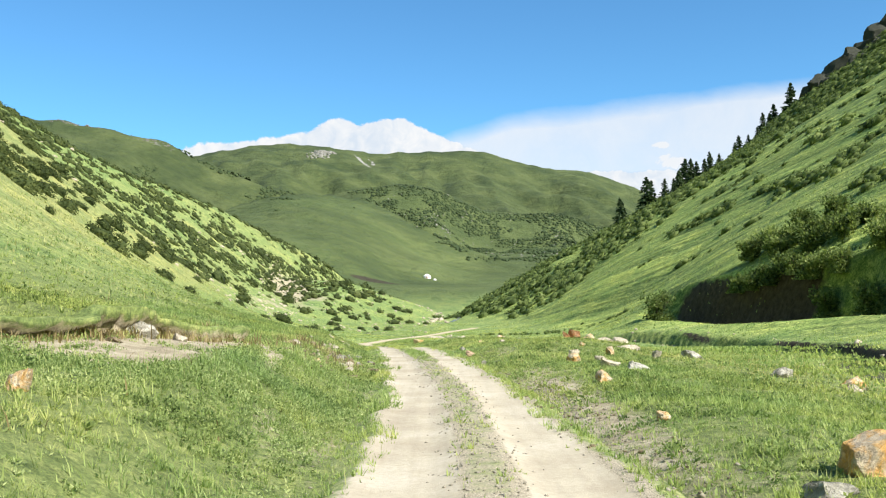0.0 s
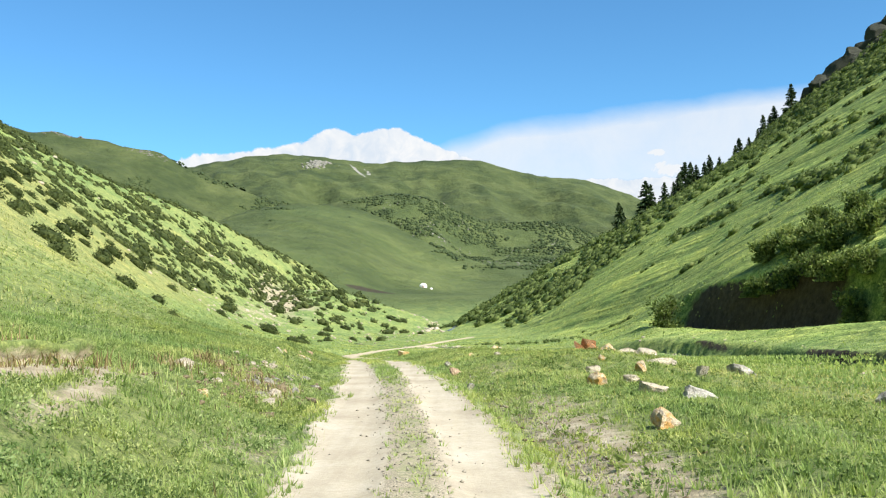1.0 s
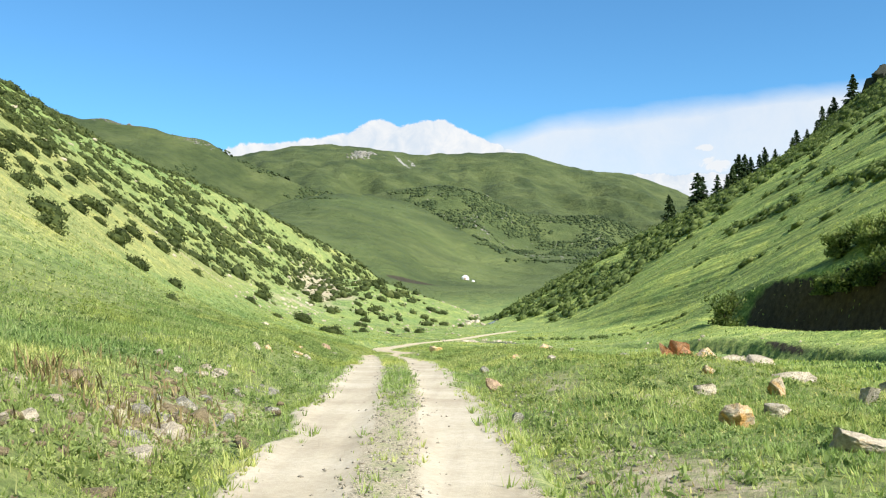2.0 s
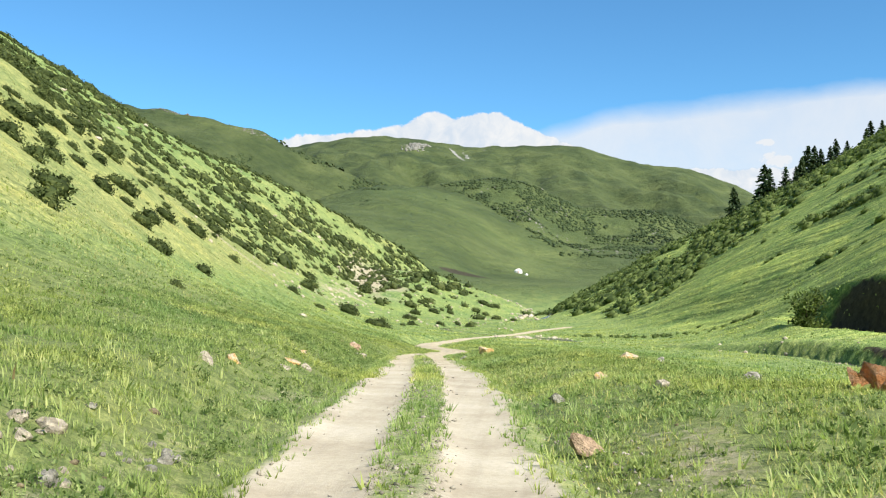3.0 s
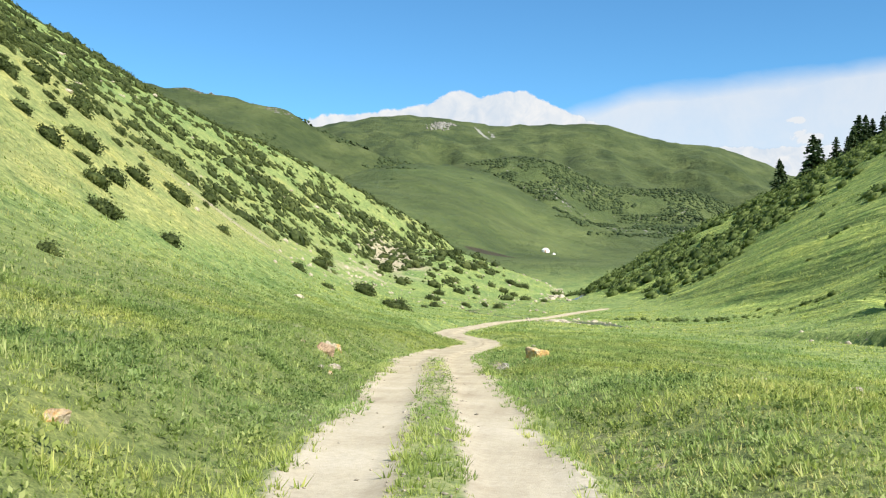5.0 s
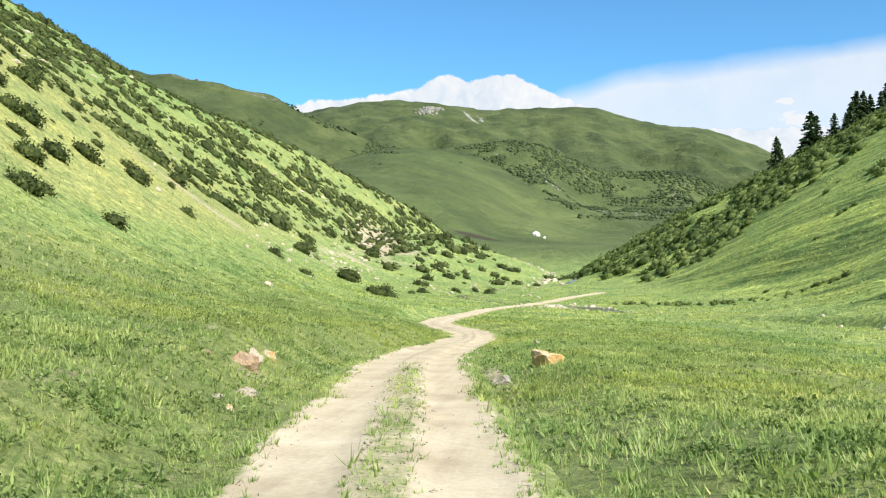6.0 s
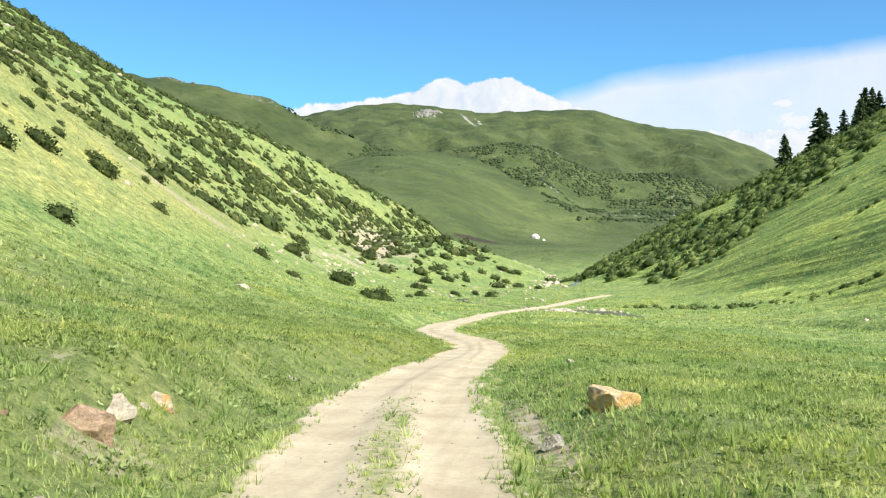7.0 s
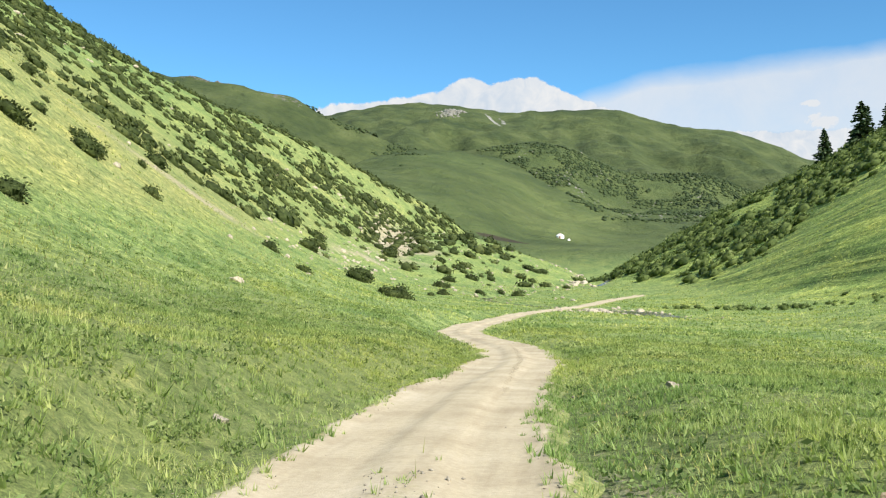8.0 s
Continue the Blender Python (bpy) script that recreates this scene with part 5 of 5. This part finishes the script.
def track_top(x, y):
    """Height of the track's surface, or of the land beside it."""
    w = x - road_x(y)
    e = np.abs(w) + 0.24 * fbm(x, y, 1.7, 4, 88)
    t = floor_z(y) + 0.02 - 0.05 * (1 - step01(np.abs(np.abs(w) - 0.77), 0.25, 0.55)) + 0.006 * fbm(x, y / 2.5, 0.9, 3, 90) + 0.02 * (1 - step01(np.abs(w), 0.1, 0.5))
    s = land(x, y)
    t = t + (np.clip(s - t, -0.3, 0.3) - 0.12) * step01(e, 1.22, 1.7)
    return np.maximum(t, s - 0.10 * (1 - step01(np.abs(w), 1.55, 2.05)))


def pebbles(name, xs, ys, rs, seed, mat):
    h = np.random.default_rng(seed)
    octa = np.array([(1, 0, 0), (-1, 0, 0), (0, 1, 0), (0, -1, 0), (0, 0, 1), (0, 0, -1)], float)
    ofc = np.array([(0, 2, 4), (2, 1, 4), (1, 3, 4), (3, 0, 4), (2, 0, 5), (1, 2, 5), (3, 1, 5), (0, 3, 5)])
    zs = track_top(xs, ys)
    n = len(xs)
    v = octa[None] * (rs[:, None] * h.uniform(0.6, 1.4, (n, 3)) * [1, 1, 0.7])[:, None, :] + h.normal(0, 0.18, (n, 6, 3)) * rs[:, None, None]
    v = v + np.stack([xs, ys, zs + 0.25 * rs], -1)[:, None, :]
    fc = ofc[None] + 6 * np.arange(n)[:, None, None]
    return new(name, tri_mesh(name, v.reshape(-1, 3), fc.reshape(-1, 3), mat))


gravel_stones = pebbles("gravel", gx + road_x(gy), gy, gr, 5, GRAVEL)
tagged(gravel_stones, "loose grey gravel along the dirt track", "gravel", kind="stuff")


g = np.random.default_rng(61)
a, b = g.normal(0, 1, (2, 560))
rubble = stone_field("rubble", np.minimum(-2.95 - 0.12 * (b > 0.6) + 0.42 * a, road_x(24.6 + 1.7 * b) - 1.55), 24.6 + 1.7 * b, 0.018 + 0.085 * g.uniform(0, 1, 560) ** 2.6, 14, RUBBLE, 1, 0.6, 0.2)
tagged(rubble, "broken grey-brown rubble spilling from the turf beside the track", "stones", kind="stuff")
a, b = g.normal(0, 1, (2, 420))
verge_stones = stone_field("verge_stones", np.maximum(2.2 + 0.5 * a, road_x(17 + 6.5 * b) + 1.2), 17 + 6.5 * b, 0.008 + 0.034 * g.uniform(0, 1, 420) ** 2.5, 15, RUBBLE, 1, 0.6, 0.2)
tagged(verge_stones, "small pale stones on the bare verge of the track", "stones", kind="stuff")
for n, (x, y, w, h) in enumerate([(-3.75, 22.4, 0.44, 0.2), (-3.6, 24.0, 0.5, 0.24), (-3.35, 25.4, 0.4, 0.2), (-2.6, 24.2, 0.42, 0.22), (-2.75, 25.6, 0.36, 0.2), (-2.2, 21.6, 0.26, 0.12), (-2.45, 23.0, 0.3, 0.16), (-5.62, 12.9, 0.34, 0.2), (-5.35, 14.2, 0.3, 0.2), (-4.85, 16.6, 0.3, 0.18), (-4.95, 13.6, 0.24, 0.12)]):
    rock(x, y, w * 0.55, w * 0.45, h * 0.7, 240 + n, RUBBLE if n % 3 else PALE_ROCK, "grey-brown slab of broken rock in the rubble", turn=50 * n % 90, tilt=(n * 31) % 20 - 10, sunk=0.3)


# ---------------------------------------------------------------- grass
def cover(x, y):
    """How thickly grass grows at a place, 0 to 1."""
    w = np.abs(x - road_x(y))
    e = w + 0.32 * fbm(x, y, 1.7, 4, 88)
    side = step01(e, 0.98, 1.34)
    strip = (1 - step01(w, 0.2, 0.42)) * (0.15 + 0.6 * step01(y, 26, 36)) * (1 - 0.65 * step01(y, 45, 52)) * (1 - step01(y, 62, 68)) * (0.4 + 0.6 * vnoise(x / 0.5, y / 0.9, 3))
    worn = np.clip(0.95 * blob(x, y, -2.0, 151, 4.5, 6.5) + 0.72 * blob(x, y, 2.2, 17, 0.6, 8.5, 0.0) + 0.75 * blob(x, y, -4.4, 15.2, 0.7, 2.4) + 0.7 * blob(x, y, -2.85, 24.6, 0.5, 2.0) + 0.6 * blob(x, y, -3.7, 23.2, 0.3, 2.4) + 0.9 * blob(x, y, -2.95, 62.5, 0.24, 3.5, 0.12) + 0.75 * blob(x, y, 1.9, 30.6, 0.4, 1.5), 0, 0.92)
    worn = np.maximum(worn, 0.97 * np.exp(-((x - path_x(y)) / 0.2) ** 4) * (1 - step01(y, 20.5, 21.5)) * (0.4 * step01(y, 7.5, 9.5) + 0.5 * step01(y, 13, 16)))
    worn = np.maximum(worn, 0.7 * np.exp(-((x - path_b(y)) / 0.11) ** 2) * step01(y, 46, 49) * (1 - step01(y, 60, 64)))
    worn = np.maximum(worn, 0.9 * np.exp(-((x - bank_x(y) + 0.05) / 0.28) ** 2) * (1 - step01(y, 19, 21)) * step01(y, 8, 12))
    worn = np.maximum(worn, hollow_floor(x, y) * (1 - 0.25 * step01(vnoise(x / 0.7, y / 0.9, 25), 0.6, 0.75)))
    thick = 0.42 + 0.58 * step01(vnoise(x / 0.8, y / 0.8, 6) * 0.6 + vnoise(x / 4, y / 4, 7) * 0.5, 0.36, 0.62)
    thin_turf = step01(vnoise(x / 1.6, y / 1.6, 91) * 0.55 + vnoise(x / 5, y / 5, 92) * 0.5, 0.52, 0.72) * (1 - step01(np.abs(x - road_x(y)), 4, 11)) * (1 - step01(y, 34, 60))
    thick = thick * (1 - 0.2 * thin_turf) * (1 - 0.8 * step01(left_5(y) + 11 - x, 0, 6))
    stream = np.exp(-((x - stream_x(y)) / 1.3) ** 2)
    return np.clip(side * thick * (1 - worn) + strip, 0, 1) * (1 - stream)


def blades(name, n, xlo, xhi, ylo, yhi, high, wide, seed, mat, bend=0.45, offset=True, segments=2, thin=None):
    """Single blades of grass strewn over a stretch beside the track."""
    h = np.random.default_rng(seed)
    y = h.uniform(ylo, yhi, n)
    x = h.uniform(xlo, xhi, n) + (road_x(y) if offset else 0)
    p = cover(x, y) if thin is None else thin(x, y)
    keep = h.uniform(0, 1, n) < p
    x, y = x[keep], y[keep]
    n = len(x)
    z = track_top(x, y) - 0.015
    tall = high * h.uniform(0.45, 1.35, n) * (0.45 + 0.5 * vnoise(x / 1.7, y / 1.7, 12) + 0.7 * vnoise(x / 0.45, y / 0.45, 13) ** 2)
    a = h.uniform(0, 6.28, n)
    out = np.stack([np.cos(a), np.sin(a), 0 * a], -1)
    side = np.stack([-np.sin(a), np.cos(a), 0 * a], -1) * (wide * h.uniform(0.6, 1.4, n) / 2)[:, None]
    root = np.stack([x, y, z], -1)
    lean = (bend * h.uniform(0.2, 1.5, n) * tall)[:, None] * out
    up = np.stack([0 * tall, 0 * tall, tall], -1)
    if segments == 2:
        mid = root + 0.55 * up + 0.3 * lean
        v = np.stack([root - side, root + side, mid + 0.75 * side, root + up + lean, mid - 0.75 * side], 1)
        fc = np.array([(0, 1, 2), (0, 2, 4), (4, 2, 3)])
    else:
        v = np.stack([root - side, root + side, root + up + lean], 1)
        fc = np.array([(0, 1, 2)])
    fc = fc[None] + v.shape[1] * np.arange(n)[:, None, None]
    return new(name, tri_mesh(name, v.reshape(-1, 3), fc.reshape(-1, 3), mat))


def tufts(name, n, each, xlo, xhi, ylo, yhi, high, wide, spread, seed, mat):
    """Small tussocks: blades that spread from one root."""
    h = np.random.default_rng(seed)
    y = h.uniform(ylo, yhi, n)
    x = h.uniform(xlo, xhi, n) + road_x(y)
    keep = h.uniform(0, 1, n) < cover(x, y)
    x, y = x[keep], y[keep]
    n = len(x)
    size = h.uniform(0.45, 1.3, n) * (0.55 + 0.75 * vnoise(x / 0.9, y / 0.9, 12))
    z = track_top(x, y) - 0.02
    a = h.uniform(0, 6.28, (n, each))
    out = np.stack([np.cos(a), np.sin(a), 0 * a], -1)
    side = np.stack([-np.sin(a), np.cos(a), 0 * a], -1) * (wide * h.uniform(0.6, 1.4, (n, each)) / 2)[..., None]
    tall = high * size[:, None] * h.uniform(0.6, 1.3, (n, each))
    root = np.stack([x, y, z], -1)[:, None] + out * (spread * 0.35 * size[:, None] * h.uniform(0, 1, (n, each)))[..., None]
    tip = root + out * (spread * size[:, None] * h.uniform(0.2, 1.2, (n, each)))[..., None]
    tip[..., 2] += tall
    v = np.stack([root - side, root + side, tip], 2).reshape(-1, 3)
    return new(name, tri_mesh(name, v, np.arange(len(v)).reshape(-1, 3), mat))


GRASS_WORDS = "short green pasture grass beside the track"
tagged(tufts("grass", 96000, 8, -8.5, 7.5, 4.0, 92, 0.095, 0.015, 0.085, 1, GRASS), GRASS_WORDS, "grass", kind="stuff")
tagged(tufts("grass", 9000, 8, -0.42, 0.42, 8, 64, 0.05, 0.014, 0.06, 21, GRASS), "short worn grass on the strip between the wheel ruts", "grass", kind="stuff")
tagged(tufts("grass", 64000, 6, -19, 17, 12, 112, 0.115, 0.028, 0.11, 2, GRASS), GRASS_WORDS, "grass", kind="stuff")


def wide_meadow(x, y):
    return cover(x, y) * np.maximum(step01(np.abs(x - road_x(y)), 9, 13), step01(y, 85, 105))


for args in (dict(n=90000, xlo=-6.5, xhi=6.5, ylo=4.5, yhi=60, high=0.05, wide=0.016, seed=1, segments=1),
             dict(n=80000, xlo=-30, xhi=34, ylo=14, yhi=190, high=0.14, wide=0.10, seed=3, segments=1, thin=wide_meadow),
             dict(n=24000, xlo=-40, xhi=44, ylo=110, yhi=330, high=0.16, wide=0.28, seed=6, segments=1)):
    tagged(blades("grass", mat=GRASS, **args), GRASS_WORDS, "grass", kind="stuff")


def long_grass(x, y):
    return cover(x, y) * step01(x - road_x(y), 2.6, 4.5) * step01(vnoise(x / 5, y / 5, 44), 0.35, 0.65)


tagged(blades("tall_grass", 42000, 2.5, 13, 42, 100, 0.13, 0.018, 4, GRASS, 0.7, True, 2, long_grass), "taller lush green grass in the meadow", "grass", kind="stuff")


def verge_grass(x, y):
    return cover(x, y) * step01(road_x(y) - x, 1.7, 2.4) * (0.2 + 0.8 * step01(vnoise(x / 1.4, y / 1.4, 46), 0.4, 0.6))


tagged(blades("tall_grass", 46000, -9, -1.6, 4.5, 34, 0.13, 0.011, 15, GRASS, 0.55, True, 2, verge_grass), "taller green grass among the weeds of the verge", "grass", kind="stuff")


def pale_meadow(x, y):
    return cover(x, y) * np.clip(blob(x, y, 6.5, 34, 6, 13) + 0.7 * blob(x, y, 2.5, 40, 2.5, 14) + 0.5 * blob(x, y, -4, 32, 2.5, 10) + 1.6 * blob(x, y, 0.1, 46.2, 0.8, 3.0) + 0.9 * blob(x - road_x(y), y, 2.2, 66, 0.6, 16), 0, 1)


tagged(blades("grass", 110000, 1.4, 15, 16, 84, 0.085, 0.018, 16, STRAW, 0.9, True, 1, pale_meadow), "pale yellowish grass in the stony meadow", "grass", kind="stuff")
tagged(blades("grass_stalks", 26000, -14, 14, 5, 90, 0.17, 0.010, 5, STALK, 0.25, True, 1), "thin straw-coloured grass stalks", "grass", kind="stuff")


def weeds(name, n, seed, mat):
    """Broad-leaved herbs in low rosettes."""
    h = np.random.default_rng(seed)
    y = h.uniform(5, 95, n)
    x = h.uniform(-13, 11, n) + road_x(y)
    keep = h.uniform(0, 1, n) < cover(x, y) * step01(np.abs(x - road_x(y)), 1.9, 2.4) * (0.15 + step01(vnoise(x / 1.5, y / 1.5, 30), 0.5, 0.75))
    x, y = x[keep], y[keep]
    z = land(x, y)
    m, leaves = len(x), 9
    size = h.uniform(0.03, 0.085, m)
    a = h.uniform(0, 6.28, (m, leaves))
    rise = h.uniform(0.25, 1.1, (m, leaves))
    d = np.stack([np.cos(a), np.sin(a), rise], -1)
    d = d / np.linalg.norm(d, axis=-1, keepdims=True)
    c = np.stack([x, y, z + 0.01], -1)[:, None] + d * size[:, None, None] * 0.55
    v, fc = leaf_quads(c.reshape(-1, 3), d.reshape(-1, 3), np.repeat(size, leaves) * h.uniform(0.8, 1.2, m * leaves), np.repeat(size, leaves) * 0.42, h)
    return new(name, tri_mesh(name, v, fc, mat))


tagged(weeds("weeds", 16000, 3, WEED), "broad-leaved green weeds among the grass", "weeds", kind="stuff")


def slope_turf(x, y):
    d = x - right_5(y)
    return step01(d, -10, -3) * (0.06 + 0.94 * step01(vnoise((0.91 * x + 0.41 * y) / 1.3, (0.91 * y - 0.41 * x) / 14, 23), 0.5, 0.6)) * (1 - step01(y, 230, 270))


def hill_turf(x, y):
    d = left_5(y) - x
    return step01(d, -14, -4) * (1 - step01(d, 22, 34)) * (0.15 + 0.85 * step01(vnoise(x / 2.4, y / 2.4, 27), 0.45, 0.7))


tagged(blades("slope_grass", 26000, 14, 90, 60, 270, 0.24, 0.16, 8, GRASS, 0.5, False, 1, slope_turf), "long grass in streaks along the slope", "grass", kind="stuff")
tagged(blades("hillside_grass", 70000, -60, -8, 20, 170, 0.14, 0.07, 9, STALK, 0.5, False, 1, hill_turf), "dry yellowish grass tufts on the sunny hillside", "grass", kind="stuff")


def herbs(name, n, leaves, xlo, xhi, ylo, yhi, wide, seed, mat):
    """Leafy cushions of low herbs that roughen the turf."""
    h = np.random.default_rng(seed)
    y = h.uniform(ylo, yhi, n)
    x = h.uniform(xlo, xhi, n) + road_x(y)
    keep = h.uniform(0, 1, n) < cover(x, y) * step01(np.abs(x - road_x(y)), 1.45, 1.9) * (0.42 + 0.58 * step01(vnoise(x / 1.3, y / 1.3, 36) * 0.5 + vnoise(x / 6, y / 6, 37) * 0.6, 0.42, 0.66))
    x, y = x[keep], y[keep]
    m = len(x)
    z = land(x, y)
    size = wide * h.uniform(0.5, 1.3, m)
    out = unit(h.normal(size=(m, leaves, 3)))
    out[..., 2] = np.abs(out[..., 2])
    c = np.stack([x, y, z], -1)[:, None] + out * (size[:, None] * h.uniform(0.5, 1.0, (m, leaves)))[..., None] * [1.2, 1.2, 0.8]
    d = unit(out + h.normal(0, 0.6, out.shape) + [0, 0, 0.3])
    k = np.repeat(size, leaves)
    v, fc = leaf_quads(c.reshape(-1, 3), d.reshape(-1, 3), k * h.uniform(0.6, 1.3, m * leaves), k * h.uniform(0.22, 0.5, m * leaves), h)
    return new(name, tri_mesh(name, v, fc, mat))


tagged(herbs("herbs", 21000, 7, -9.5, -1.6, 4.5, 28, 0.048, 53, WEED), "leafy green weeds crowding the verge of the track", "herbs", kind="stuff")


def clumps(name, n, leaves, xlo, xhi, ylo, yhi, small, large, leaf, seed, mat):
    """Leafy mounds of taller weeds, standing singly and in patches."""
    h = np.random.default_rng(seed)
    y = h.uniform(ylo, yhi, n)
    x = h.uniform(xlo, xhi, n) + road_x(y)
    want = step01(np.abs(x - road_x(y)), 1.55, 2.0) * (0.2 + 0.8 * step01(vnoise(x / 2.2, y / 2.2, 38) * 0.6 + vnoise(x / 8, y / 8, 39) * 0.5, 0.36, 0.62))
    keep = h.uniform(0, 1, n) < want * cover(x, y) ** 0.5
    x, y = x[keep], y[keep]
    m = len(x)
    size = h.uniform(small, large, m)
    out = unit(h.normal(size=(m, leaves, 3)))
    out[..., 2] = np.abs(out[..., 2])
    far_out = h.uniform(0.35, 1.1, (m, leaves))
    c = np.stack([x, y, land(x, y) - 0.01], -1)[:, None] + out * (size[:, None] * far_out)[..., None] * np.stack([1 + 0 * size, 1 + 0 * size, h.uniform(0.5, 1.1, m)], -1)[:, None]
    d = unit(out * 0.5 + h.normal(0, 0.55, out.shape) + [0, 0, 0.35])
    k = np.repeat(leaf * (0.6 + 1.6 * size), leaves) * h.uniform(0.7, 1.4, m * leaves)
    v, fc = leaf_quads(c.reshape(-1, 3), d.reshape(-1, 3), k, k * h.uniform(0.3, 0.65, m * leaves), h)
    return new(name, tri_mesh(name, v, fc, mat))


tagged(clumps("weed_clumps", 2600, 84, -9, 8, 5, 52, 0.08, 0.22, 0.046, 57, WEED), "leafy clumps of green weeds standing in the grass", "weeds", kind="stuff")
tagged(clumps("weed_clumps", 2300, 44, -5.0, -1.5, 8, 24, 0.06, 0.17, 0.042, 59, WEED), "low leafy weeds crowding the verge of the track", "weeds", kind="stuff")
tagged(clumps("weed_clumps", 3600, 46, -17, 12, 40, 112, 0.12, 0.30, 0.06, 58, WEED), "leafy clumps of green weeds over the meadow", "weeds", kind="stuff")
DEAD = leaf_material("dead_weeds", [(0.2, (0.10, 0.078, 0.035)), (0.5, (0.235, 0.185, 0.088)), (0.85, (0.42, 0.345, 0.19))], 0.25, 0.9, 0.9)


def dead_places(x, y):
    lip = np.exp(-((x - bank_x(y) + 0.02) / 0.2) ** 2) * (1 - step01(y, 19.5, 21)) * step01(y, 10, 12)
    verge = 1.2 * blob(x, y, -3.75, 23.4, 0.35, 2.8) + 0.4 * blob(x, y, -2.9, 24.4, 0.6, 2.0) + 0.5 * blob(x, y, -4.6, 19.2, 0.5, 0.8)
    return np.clip(0.9 * lip + 0.8 * verge * step01(vnoise(x / 0.5, y / 0.5, 61), 0.45, 0.6) + 0.003 * cover(x, y), 0, 1)


tagged(blades("dead_weeds", 60000, -9, -1.6, 5, 30, 0.2, 0.02, 12, DEAD, 0.6, True, 2, dead_places), "dry brown dead weeds along the turf bank", "weeds", kind="stuff")


def lip_places(x, y):
    return np.exp(-((x - bank_x(y) + 0.10) / 0.13) ** 2) * (1 - step01(y, 19.5, 21)) * step01(y, 10, 12)


tagged(blades("grass", 26000, -8, -3, 10, 21, 0.13, 0.016, 14, GRASS, 0.9, True, 2, lip_places), "long grass hanging over the turf bank", "grass", kind="stuff")
tagged(herbs("herbs", 25000, 8, -7.5, 7.5, 4.5, 70, 0.060, 51, WEED), "leafy green herbs in cushions among the grass", "herbs", kind="stuff")
tagged(herbs("herbs", 14000, 7, -18, 16, 14, 110, 0.10, 52, WEED), "leafy green herbs in cushions over the meadow", "herbs", kind="stuff")
